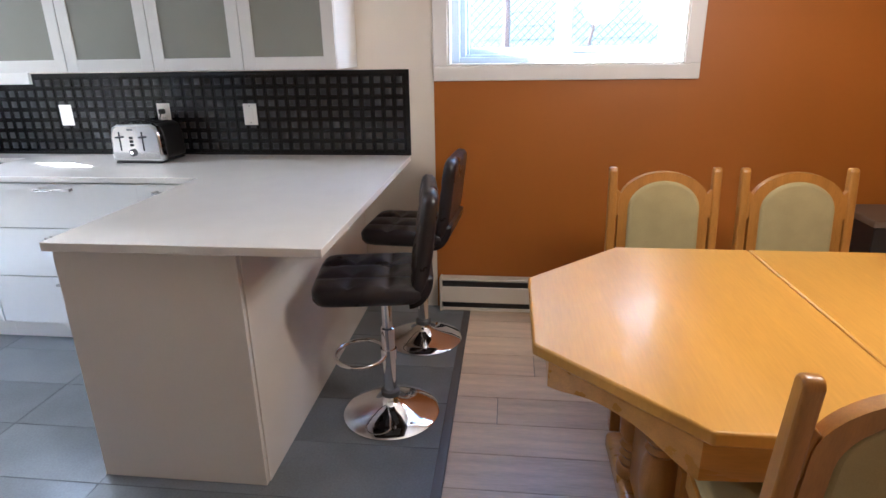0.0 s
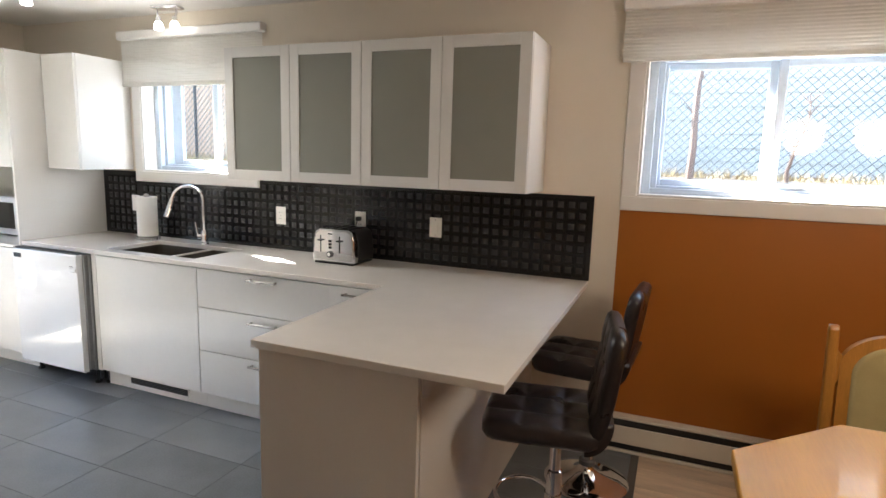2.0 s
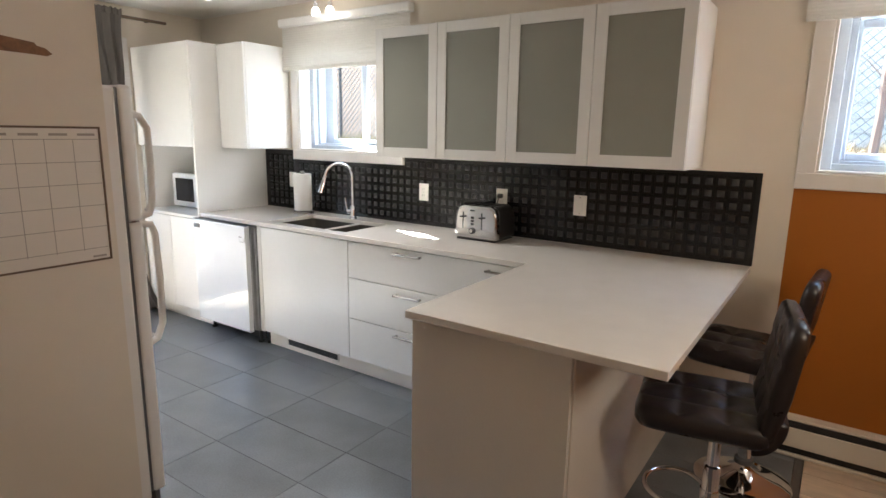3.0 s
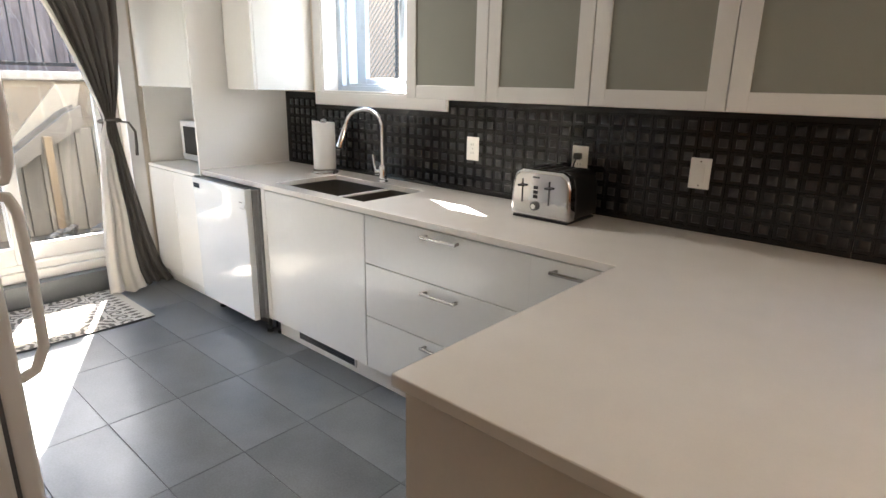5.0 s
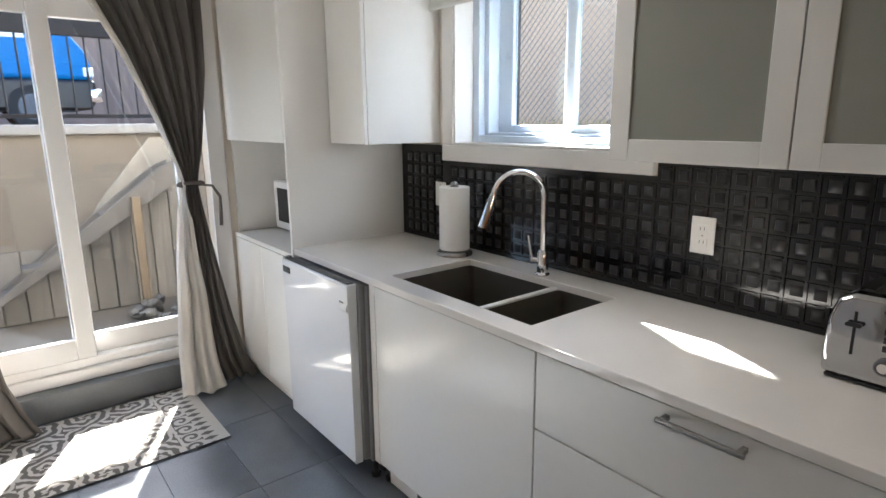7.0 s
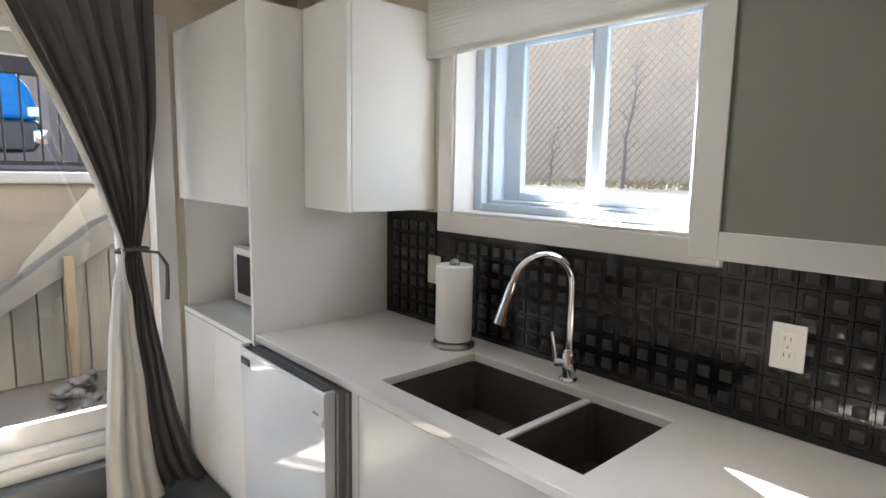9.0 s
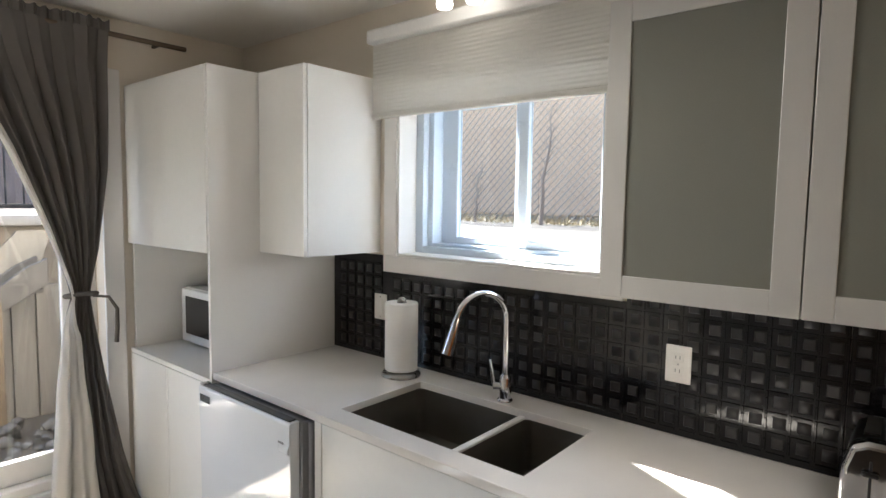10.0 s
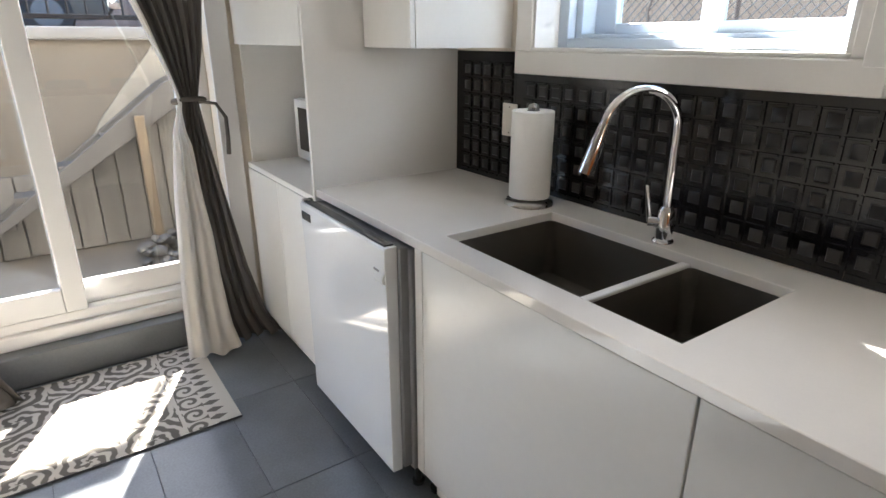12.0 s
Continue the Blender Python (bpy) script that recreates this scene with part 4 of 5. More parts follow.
def curtain(left, right, label, flip=1, folds=8, lining=None, tie=None):
    ob = thing("curtain", (CX, (left[0][1] + right[0][1]) / 2, 0.02), label, "curtain", "patio door curtains")
    ztop, zbot = 2.425, 0.018

    def place(u, v, shift=0.0):
        z = ztop + (zbot - ztop) * v
        a, b = ramp_of(left, z), ramp_of(right, z)
        w = abs(b - a)
        squeeze = min(1.0, w / 0.45)
        amp = 0.033 * (0.35 + 0.65 * squeeze) * (0.25 + 0.75 * min(1, v * 6))
        ph = 0.6 * math.sin(3.1 * v + 1.3 * u) + 0.35 * math.sin(9 * v)
        y = a + (b - a) * u + 0.012 * squeeze * math.sin(2 * math.pi * folds * u * 2 + 1 + ph)
        x = CX + amp * math.sin(2 * math.pi * folds * u + ph) + 0.012 * math.sin(2 * math.pi * 2.6 * u + 4 * v) * squeeze + shift + 0.024 * max(0.0, 1 - v * 14)
        if z < 0.25:
            x += (0.25 - z) * 0.16 * (0.5 + 0.5 * math.sin(7 * u))
        return (x, y, z)
    bm = cloth(90, 150, place)
    c = part("cloth", bm, GREYCLOTH, ob)
    mod = c.modifiers.new("thickness", "SOLIDIFY")
    mod.thickness = 0.002
    # gathered heading above the rod
    head = cloth(6, 150, lambda u, v: (place(u, 0)[0] + 0.006 * math.sin(u * 260) + 0.008, place(u, 0)[1], 2.395 + 0.045 * (1 - v) + 0.006 * math.sin(u * 190) * (1 - v)))
    part("heading", head, GREYCLOTH, ob)
    if lining:
        lo, hi = lining

        def turned(u, v):
            z = 2.30 + (0.03 - 2.30) * v
            vv = (z - ztop) / (zbot - ztop)
            f = ramp_of(hi, z)
            a, b = ramp_of(left, z), ramp_of(right, z)
            y = a + (b - a) * f * u + ramp_of(lo, z) * (1 - u) * flip
            loose = ramp_of([(0.0, 1.0), (1.0, 0.8), (1.18, 0.25), (2.3, 0.15)], z)
            x = CX + 0.052 + 0.020 * loose + loose * (0.020 * math.sin(5.5 * u + 2.2 * vv) + 0.010 * math.sin(13 * u + 5 * vv) - 0.030 * (1 - math.sin(math.pi * u)))
            x += 0.020 * max(0.0, loose - 0.3) * math.sin(19 * u + 3.0 * vv + 0.6 * math.sin(6 * vv))
            x += 0.26 * max(0.0, 0.25 - z)
            return (x, y + 0.006 * math.sin(9 * vv), z + 0.10 * max(0.0, 0.13 - z) * math.sin(8 * u))
        part("lining", cloth(80, 40, turned), LINING, ob, "cream lining turned outwards")
    if tie:
        ty, tz = tie
        ring = [(CX + 0.058 * math.cos(a), ty + 0.062 * math.sin(a), tz + 0.012 * math.cos(a)) for a in [2 * math.pi * i / 20 for i in range(20)]]
        part("tie", tube(ring, 0.011, 8, closed=True), GREYCLOTH, ob)
        tail = [(CX + 0.055, ty + 0.03, tz), (CX + 0.075, ty + 0.09, tz - 0.01), (CX + 0.075, ty + 0.125, tz - 0.07), (CX + 0.07, ty + 0.125, tz - 0.16), (CX + 0.07, ty + 0.120, tz - 0.23)]
        part("tie_tail", tube(tail, 0.006, 8, r_end=0.010), GREYCLOTH, ob)
    return ob


curtain([(2.43, -1.43), (2.1, -1.29), (1.84, -1.165), (1.5, -1.03), (1.25, -0.945), (1.18, -0.93), (1.05, -0.965), (0.8, -1.00), (0.4, -1.035), (0.0, -1.055)],
        [(2.43, -0.755), (1.77, -0.770), (1.4, -0.81), (1.22, -0.845), (1.18, -0.85), (1.05, -0.835), (0.8, -0.80), (0.4, -0.735), (0.15, -0.675), (0.0, -0.60)],
        "charcoal curtain tied back, cream lining turned out below", 1, 7,
        ([(0.0, -0.02), (1.1, -0.015), (1.2, -0.004), (2.3, -0.006)], [(0.0, 0.50), (0.6, 0.54), (1.0, 0.46), (1.16, 0.12), (1.3, 0.10), (2.3, 0.05)]), (-0.888, 1.185))
curtain([(2.43, -2.62), (1.5, -2.58), (1.18, -2.45), (0.8, -2.45), (0.0, -2.50)],
        [(2.43, -1.62), (2.1, -1.80), (1.5, -2.10), (1.18, -2.26), (1.1, -2.05), (0.98, -1.93), (0.6, -1.86), (0.3, -1.82), (0.12, -1.76), (0.0, -1.70)],
        "charcoal curtain drawn aside, hanging to the floor", -1, 9, None, (-2.35, 1.185))

# ---- rug ----


def rug_material():
    m = mat("patterned_rug", (0.5, 0.5, 0.5), 0.95, fine=400, bump=0.5, spec=0.1)
    nt = m.node_tree
    b = nt.nodes["Principled BSDF"]

    def op(kind, a, b2=0.0, c=0.0):
        n = nt.nodes.new("ShaderNodeMath")
        n.operation = kind
        for i, v in enumerate((a, b2, c)):
            if hasattr(v, "is_output"):
                nt.links.new(v, n.inputs[i])
            else:
                n.inputs[i].default_value = v
        return n.outputs[0]
    tc = nt.nodes.new("ShaderNodeTexCoord")
    nz = nt.nodes.new("ShaderNodeTexNoise")
    nz.inputs["Scale"].default_value = 12
    nt.links.new(tc.outputs["Object"], nz.inputs["Vector"])
    sep = nt.nodes.new("ShaderNodeSeparateXYZ")
    nt.links.new(tc.outputs["Object"], sep.inputs[0])
    x, y = sep.outputs[0], sep.outputs[1]
    wob = op("MULTIPLY", op("SUBTRACT", nz.outputs[0], 0.5), 0.30)
    cell = 0.21
    u = op("SUBTRACT", op("FRACT", op("DIVIDE", op("ADD", x, 10 * cell), cell)), 0.5)
    v = op("SUBTRACT", op("FRACT", op("DIVIDE", op("ADD", y, 10 * cell + 0.04), cell)), 0.5)
    r = op("ADD", op("SQRT", op("ADD", op("MULTIPLY", u, u), op("MULTIPLY", v, v))), wob)
    ang = op("ARCTAN2", v, u)
    petals = op("MULTIPLY", op("SINE", op("MULTIPLY", ang, 6.0)), 0.75)
    swirl = op("SINE", op("ADD", op("MULTIPLY", r, 29.0), op("ADD", petals, op("MULTIPLY", ang, 2.0))))

    def soft(value, cut):
        return op("MINIMUM", 1.0, op("MAXIMUM", 0.0, op("MULTIPLY_ADD", op("SUBTRACT", value, cut), 1.7, 0.5)))
    field = soft(swirl, -0.1)
    # end borders: a row of small leaves, a plain band and a line
    d = op("SUBTRACT", 0.60, op("ABSOLUTE", y))
    lu = op("SUBTRACT", op("FRACT", op("DIVIDE", op("ADD", x, 5.0), 0.058)), 0.5)
    leaf = op("LESS_THAN", op("ADD", op("MULTIPLY", op("ABSOLUTE", lu), 2.6), op("MULTIPLY", op("ABSOLUTE", op("SUBTRACT", d, 0.085)), 22.0)), 0.85)
    su = op("SUBTRACT", op("FRACT", op("DIVIDE", op("ADD", x, 5.0), 0.098)), 0.5)
    sv = op("DIVIDE", op("SUBTRACT", d, 0.158), 0.098)
    sr = op("ADD", op("SQRT", op("ADD", op("MULTIPLY", su, su), op("MULTIPLY", sv, sv))), op("MULTIPLY", wob, 0.5))
    scroll = soft(op("SINE", op("ADD", op("MULTIPLY", sr, 15.0), op("ARCTAN2", sv, su))), 0.25)
    in_plain = op("LESS_THAN", d, 0.115)
    in_scroll = op("LESS_THAN", d, 0.20)
    line = op("LESS_THAN", op("ABSOLUTE", op("SUBTRACT", d, 0.21)), 0.006)
    border = op("ADD", op("MULTIPLY", in_plain, leaf), op("MULTIPLY", op("SUBTRACT", in_scroll, in_plain), scroll))
    pat = op("ADD", border, op("MULTIPLY", op("SUBTRACT", 1.0, in_scroll), field))
    pat = op("MULTIPLY", pat, op("SUBTRACT", 1.0, line))
    mixc = nt.nodes.new("ShaderNodeMixRGB")
    mixc.inputs[1].default_value = (0.55, 0.51, 0.44, 1)
    mixc.inputs[2].default_value = (0.15, 0.135, 0.115, 1)
    nt.links.new(pat, mixc.inputs[0])
    nt.links.new(mixc.outputs[0], b.inputs["Base Color"])
    return m


RUG = rug_material()
rug = thing("rug", (-4.148, -1.585, 0.006), "flat woven rug with dark scrolls on cream, by the door", "rug")
part("woven_top", cloth(40, 26, lambda u, v: (-4.500 + 0.705 * u, -2.185 + 1.195 * v, 0.0105 + 0.0015 * math.sin(5 * u + 9 * v))), RUG, rug)
part("backing", B((-4.500, -3.795, -2.185, -0.990, 0.0045, 0.0085), bevel=0.001), DARKGREY, rug)


# ---- ceiling spots ----
def spot_bar(x, y, turn, length, spots, label):
    ob = thing("ceiling_spotlight", (0, 0, 0), label, "ceiling light", "ceiling spotlights")
    bm = B((-length / 2, length / 2, -0.045, 0.045, -0.022, -0.0005), bevel=0.018, segments=3)
    part("base_plate", bm, CHROME, ob)
    for i in range(spots):
        sx = (i - (spots - 1) / 2) * (length * 0.72 / max(1, spots - 1))
        tiltx = -0.012 * (1 if i % 2 else -1)
        arm = part("arm", tube([(sx, 0, -0.02), (sx, -0.004, -0.055), (sx + tiltx, -0.010, -0.075)], 0.007, 8), CHROME, ob)
        part("socket", lathe([(0.014, 0), (0.018, -0.008), (0.018, -0.035)], (sx + tiltx, -0.010, -0.070), 14), CHROME, arm)
        part("bulb", lathe([(0.017, 0), (0.027, -0.018), (0.031, -0.040), (0.027, -0.052), (0.012, -0.056)], (sx + tiltx, -0.012, -0.100), 18), BULB, arm, "glowing frosted bulb")
    ob.matrix_basis = pose(x, y, H, 0, 0, turn)
    return ob


spot_bar(-2.797, -0.165, 10, 0.20, 2, "chrome ceiling light with two lit spots above the sink")
spot_bar(-3.25, -1.06, 46, 0.72, 4, "chrome ceiling bar with lit spots over the kitchen")

# dining lamp above the table
PX0, PY0 = 1.52, -1.80
lampth = thing("pendant_lamp", (PX0, PY0, H), "dining pendant bar with four warm lit bulbs above the table", "lamp")
part("canopy", lathe([(0.06, 0), (0.06, -0.02), (0.015, -0.04)], (PX0, PY0, H - 0.0005), 20), BROWNFR, lampth)
part("stem", tube([(PX0, PY0, H - 0.03), (PX0, PY0, 2.01)], 0.008, 10), BROWNFR, lampth)
part("bar", tube([(PX0 - 0.40, PY0, 2.00), (PX0 + 0.40, PY0, 2.00)], 0.012, 10), BROWNFR, lampth)
for k in range(4):
    x = PX0 - 0.36 + 0.24 * k
    arm = part("socket", lathe([(0.012, 0), (0.020, -0.015), (0.020, -0.055)], (x, PY0, 1.995), 14), BROWNFR, lampth)
    part("bulb", lathe([(0.016, 0), (0.034, -0.035), (0.036, -0.06), (0.02, -0.085)], (x, PY0, 1.938), 16), WARMBULB, arm, "glowing warm bulb")


# ---- bar stools ----
def pad(sx, sy, h, nx, ny, dimple=0.019):
    """A tufted pad lying flat, centred on the origin, thickness h."""
    n = 40

    def puff(u, v):
        a, b = abs(math.sin(math.pi * nx * u)), abs(math.sin(math.pi * ny * v))
        return -dimple * (1 - min(a, b) ** 0.5 * 1.0) if 0.03 < u < 0.97 and 0.03 < v < 0.97 else -dimple * 0.6
    bm = bmesh.new()

    def shape(u, v, top):
        x, y = (u - 0.5) * 2, (v - 0.5) * 2
        edge = max(abs(x), abs(y))
        r = (abs(x) ** 8 + abs(y) ** 8) ** 0.125
        k = 1.0 if r == 0 else min(1.0, edge / r * 1.0)
        rnd = max(0.0, (edge - 0.88) / 0.12)
        z = (h / 2) * math.sqrt(max(0.0, 1 - rnd ** 2.2 * 0.85))
        if top:
            z += puff(u, v) * (1 - rnd)
        else:
            z = -z
        return (x * sx / 2 * k, y * sy / 2 * k, z)
    grids = []
    for top in (True, False):
        grids.append([[bm.verts.new(shape(i / n, j / n, top)) for i in range(n + 1)] for j in range(n + 1)])
        g = grids[-1]
        for j in range(n):
            for i in range(n):
                bm.faces.new((g[j][i], g[j][i + 1], g[j + 1][i + 1], g[j + 1][i]))
    a, b = grids
    rim = [(0, i) for i in range(n)] + [(i, n) for i in range(n)] + [(n, n - i) for i in range(n)] + [(n - i, 0) for i in range(n)]
    for p, q in zip(rim, rim[1:] + rim[:1]):
        bm.faces.new((a[p[0]][p[1]], a[q[0]][q[1]], b[q[0]][q[1]], b[p[0]][p[1]]))
    return bm


def bar_stool():
    ob = thing("bar_stool", (0, 0, 0), "black tufted leatherette bar stool on a chrome pedestal", "bar stool", "stools at the peninsula")
    part("base", lathe([(0.202, 0.001), (0.204, 0.006), (0.196, 0.012), (0.150, 0.022), (0.095, 0.038), (0.055, 0.058), (0.036, 0.078), (0.032, 0.092)], (0, 0, 0), 48), CHROME, ob)
    part("collar", lathe([(0.040, 0.090), (0.040, 0.112), (0.030, 0.120)], (0, 0, 0), 24), DARKGREY, ob)
    part("column", lathe([(0.0285, 0.11), (0.0285, 0.40), (0.021, 0.405), (0.021, 0.575)], (0, 0, 0), 24), CHROME, ob)
    ring = [Vector((-0.115 + 0.105 * math.cos(a), 0.118 * math.sin(a), 0.285)) for a in [math.pi * (0.06 + 1.88 * i / 28) for i in range(29)]]
    fr_ = tube([Vector((-0.005, 0.02, 0.285))] + ring + [Vector((-0.005, -0.02, 0.285))], 0.0085, 10)
    join(fr_, lathe([(0.033, 0.262), (0.033, 0.308)], (0, 0, 0), 20))
    part("footrest", fr_, CHROME, ob)
    part("seat_plate", B((-0.10, 0.10, -0.10, 0.10, 0.570, 0.582), bevel=0.003), DARKGREY, ob)
    seat = pad(0.425, 0.415, 0.082, 3, 3)
    bmesh.ops.translate(seat, verts=seat.verts, vec=(-0.052, 0, 0.622))
    part("seat", seat, LEATHER, ob)
    back = pad(0.40, 0.405, 0.062, 3, 3, 0.014)
    bmesh.ops.rotate(back, verts=back.verts, cent=(0, 0, 0), matrix=Matrix.Rotation(radians(-83), 3, "Y"))
    bmesh.ops.translate(back, verts=back.verts, vec=(0.160, 0, 0.802))
    for v in back.verts:
        v.co.x += 0.10 * max(0.0, 0.77 - v.co.z) ** 1.2 * -1.0 + 0.02 * max(0.0, v.co.z - 0.9)
    part("backrest", back, LEATHER, ob)
    bend = cloth(12, 20, lambda u, v: (0.095 + 0.070 * math.sin(v * math.pi / 2), (u - 0.5) * 0.385, 0.590 + 0.10 * (1 - math.cos(v * math.pi / 2))))
    p = part("bend", bend, LEATHER, ob)
    mod = p.modifiers.new("thickness", "SOLIDIFY")
    mod.thickness, mod.offset = 0.045, 0
    return ob


stool = bar_stool()
stool.matrix_basis = pose(0.070, -1.105, 0.0022, 0, 0, 9)
copy_thing(stool, pose(0.112, -0.425, 0.0022, 0, 0, -4))

# ---- dining table and chairs ----
T = 0.76
tb = thing("dining_table", (1.73, -1.64, 0), "octagonal honey oak extending table on turned pedestal legs", "table")
ty0, ty1, tx0, tx1, cut = -2.195, -1.075, 0.618, 2.845, 0.335


def seg_outline(a, b, inset=0.0):
    pts = []
    lo, hi = ty0 + inset, ty1 - inset
    if a == tx0:
        pts += [(tx0 + inset, hi - cut), (tx0 + inset, lo + cut), (tx0 + cut, lo)]
    else:
        pts += [(a, hi), (a, lo)]
    if b == tx1:
        pts += [(tx1 - cut, lo), (tx1 - inset, lo + cut), (tx1 - inset, hi - cut), (tx1 - cut, hi)]
    else:
        pts += [(b, lo), (b, hi)]
    if a == tx0:
        pts.append((tx0 + cut, hi))
    return pts


for a, b in ((tx0, 1.4225), (1.4275, 2.0355), (2.0405, tx1)):
    part("tabletop", slab(seg_outline(a, b), T - 0.034, T, 0.006, segments=3), OAKTOP, tb)
# shaped apron, its lower edge scalloped
ring = seg_outline(tx0, tx1, 0.045)
for p, q in zip(ring, ring[1:] + ring[:1]):
    bm = bmesh.new()
    p, q = Vector((*p, 0)), Vector((*q, 0))
    n = 18
    side = Vector((0, 0, 1)).cross((q - p).normalized()) * 0.022
    quads = []
    for i in range(n + 1):
        f = i / n
        drop = 0.088 + 0.030 * (abs(math.cos(math.pi * f)) ** 3) - 0.012 * math.sin(math.pi * f)
        c = p.lerp(q, f)
        quads.append([bm.verts.new((c.x + s.x, c.y + s.y, z)) for s, z in ((Vector(), T - 0.034), (Vector(), T - 0.034 - drop), (side, T - 0.034 - drop), (side, T - 0.034))])
    for g, h in zip(quads, quads[1:]):
        for k in range(4):
            bm.faces.new((g[k], h[k], h[(k + 1) % 4], g[(k + 1) % 4]))
    part("apron", bm, OAK, tb)
leg_prof = [(0.052, 0.08), (0.052, 0.11), (0.040, 0.12), (0.046, 0.135), (0.036, 0.15), (0.046, 0.165), (0.036, 0.18), (0.046, 0.195), (0.036, 0.21), (0.048, 0.235), (0.054, 0.30), (0.048, 0.36), (0.036, 0.39), (0.046, 0.405), (0.036, 0.42), (0.046, 0.435), (0.036, 0.45), (0.052, 0.47), (0.052, 0.64)]
for x in (0.99, 2.47):
    foot = B((x - 0.05, x + 0.05, -2.02, -1.25, 0.003, 0.075), bevel=0.02, segments=3)
    part("foot_beam", foot, OAK, tb)
    for y in (-1.78, -1.49):
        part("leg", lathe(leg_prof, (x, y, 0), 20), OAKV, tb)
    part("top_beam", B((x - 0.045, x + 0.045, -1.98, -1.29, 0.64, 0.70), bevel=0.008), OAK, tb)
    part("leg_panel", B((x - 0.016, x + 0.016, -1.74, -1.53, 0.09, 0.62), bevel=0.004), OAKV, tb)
part("stretcher", B((1.04, 2.42, -1.66, -1.61, 0.16, 0.26), bevel=0.006), OAK, tb)


def oak_chair():
    """Faces +y; the back stands at y = 0."""
    ob = thing("dining_chair", (0, 0, 0), "honey oak dining chair with olive upholstered seat and arched back", "chair", "chairs round the table")
    w = 0.212
    for s in (-1, 1):
        outline = [(-0.055, 0.0), (-0.010, 0.0), (0.012, 0.44), (-0.010, 0.70), (-0.045, 0.972), (-0.054, 0.984), (-0.076, 0.984), (-0.084, 0.972), (-0.055, 0.70), (-0.036, 0.44)]
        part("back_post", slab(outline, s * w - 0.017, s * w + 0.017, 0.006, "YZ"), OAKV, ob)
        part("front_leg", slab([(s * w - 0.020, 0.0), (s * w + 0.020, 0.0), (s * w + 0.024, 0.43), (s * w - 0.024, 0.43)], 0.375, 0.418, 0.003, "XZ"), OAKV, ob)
        part("side_rail", B((s * w - 0.012, s * w + 0.012, -0.02, 0.385, 0.385, 0.440), bevel=0.003), OAK, ob)
        part("stretcher", B((s * w - 0.010, s * w + 0.010, -0.03, 0.385, 0.16, 0.195), bevel=0.003), OAK, ob)
    part("front_rail", B((-w, w, 0.385, 0.408, 0.385, 0.440), bevel=0.003), OAK, ob)
    seat = pad(0.44, 0.43, 0.06, 1, 1, 0.004)
    bmesh.ops.translate(seat, verts=seat.verts, vec=(0, 0.205, 0.463))
    part("seat", seat, OLIVE, ob, "olive beige padded seat")

    def arch(half, top, spring, base):
        pts = [(-half, base), (-half, spring)]
        pts += [(-half * math.cos(math.pi * i / 20), spring + (top - spring) * math.sin(math.pi * i / 20)) for i in range(1, 20)]
        return pts + [(half, spring), (half, base)]

    def lean(bm):
        for v in bm.verts:
            v.co.y += -0.125 * max(0.0, v.co.z - 0.5)
        return bm
    outer, inner = arch(0.186, 0.966, 0.835, 0.52), arch(0.147, 0.930, 0.812, 0.56)
    bm = bmesh.new()
    for y in (-0.020, 0.012):
        o = [bm.verts.new((x, y, z)) for x, z in outer]
        i_ = [bm.verts.new((x, y, z)) for x, z in inner]
        for k in range(len(o) - 1):
            bm.faces.new((o[k], o[k + 1], i_[k + 1], i_[k]))
        bm.faces.new((o[0], i_[0], i_[-1], o[-1]))
    bm.verts.ensure_lookup_table()
    n = len(outer)
    f0, f1 = list(bm.verts)[:2 * n], list(bm.verts)[2 * n:]
    for base in (0, n):
        for k in range(n):
            j = (k + 1) % n
            bm.faces.new((f0[base + k], f0[base + j], f1[base + j], f1[base + k]))
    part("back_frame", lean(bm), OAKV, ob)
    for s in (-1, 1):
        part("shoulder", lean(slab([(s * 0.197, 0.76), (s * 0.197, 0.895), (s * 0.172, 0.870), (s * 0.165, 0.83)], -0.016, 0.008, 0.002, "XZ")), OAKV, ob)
    cush = slab(inner, -0.016, 0.026, 0.014, "XZ", 4)
    part("back_cushion", lean(cush), OLIVE, ob, "olive beige arched back cushion")
    return ob


chair = oak_chair()
chair.matrix_basis = pose(1.205, -0.745, 0.0045, 0, 0, 180)
copy_thing(chair, pose(1.742, -0.745, 0.0045, 0, 0, 181))
copy_thing(chair, pose(1.228, -2.300, 0.0045, 0, 0, -2))

side = thing("low_cabinet", (2.6, -0.22, 0), "dark low cabinet against the orange wall", "cabinet")
part("body", B((2.255, 3.05, -0.40, -0.085, 0.03, 0.655), bevel=0.005), BLACKPL, side)
part("top", B((2.240, 3.065, -0.415, -0.083, 0.657, 0.690), bevel=0.005), BROWNFR, side)
for x in (2.30, 3.0):
    for y in (-0.37, -0.12):
        part("foot", B((x - 0.02, x + 0.02, y - 0.02, y + 0.02, 0.004, 0.029)), BLACKPL, side)

# ---- outside ----
G = 1.43
VAN_Y = -0.30
gx = [-60, -6.30, -4.81, NX + 0.2, 60]
gy = [-60, SY - 0.2, -3.4, -0.2, 0.30, 60]
bm = cells(gx, gy, {(1, 2), (2, 1), (2, 2), (2, 3)}, G - 0.3, G)
solo("ground", bm, GRAVEL, (0, 0, 0), "pale dry ground outside at window level", "ground", kind="structure")
solo("well_floor", B((-6.30, -4.81, -3.4, -0.2, -0.05, 0.08)), CONCRETE, (0, 0, 0), "grey concrete floor of the sunken patio", "ground", kind="structure")
rw = thing("retaining_wall", (-6.25, -1.9, 0.08), "stained concrete retaining wall with a pale capstone", "wall", kind="structure")
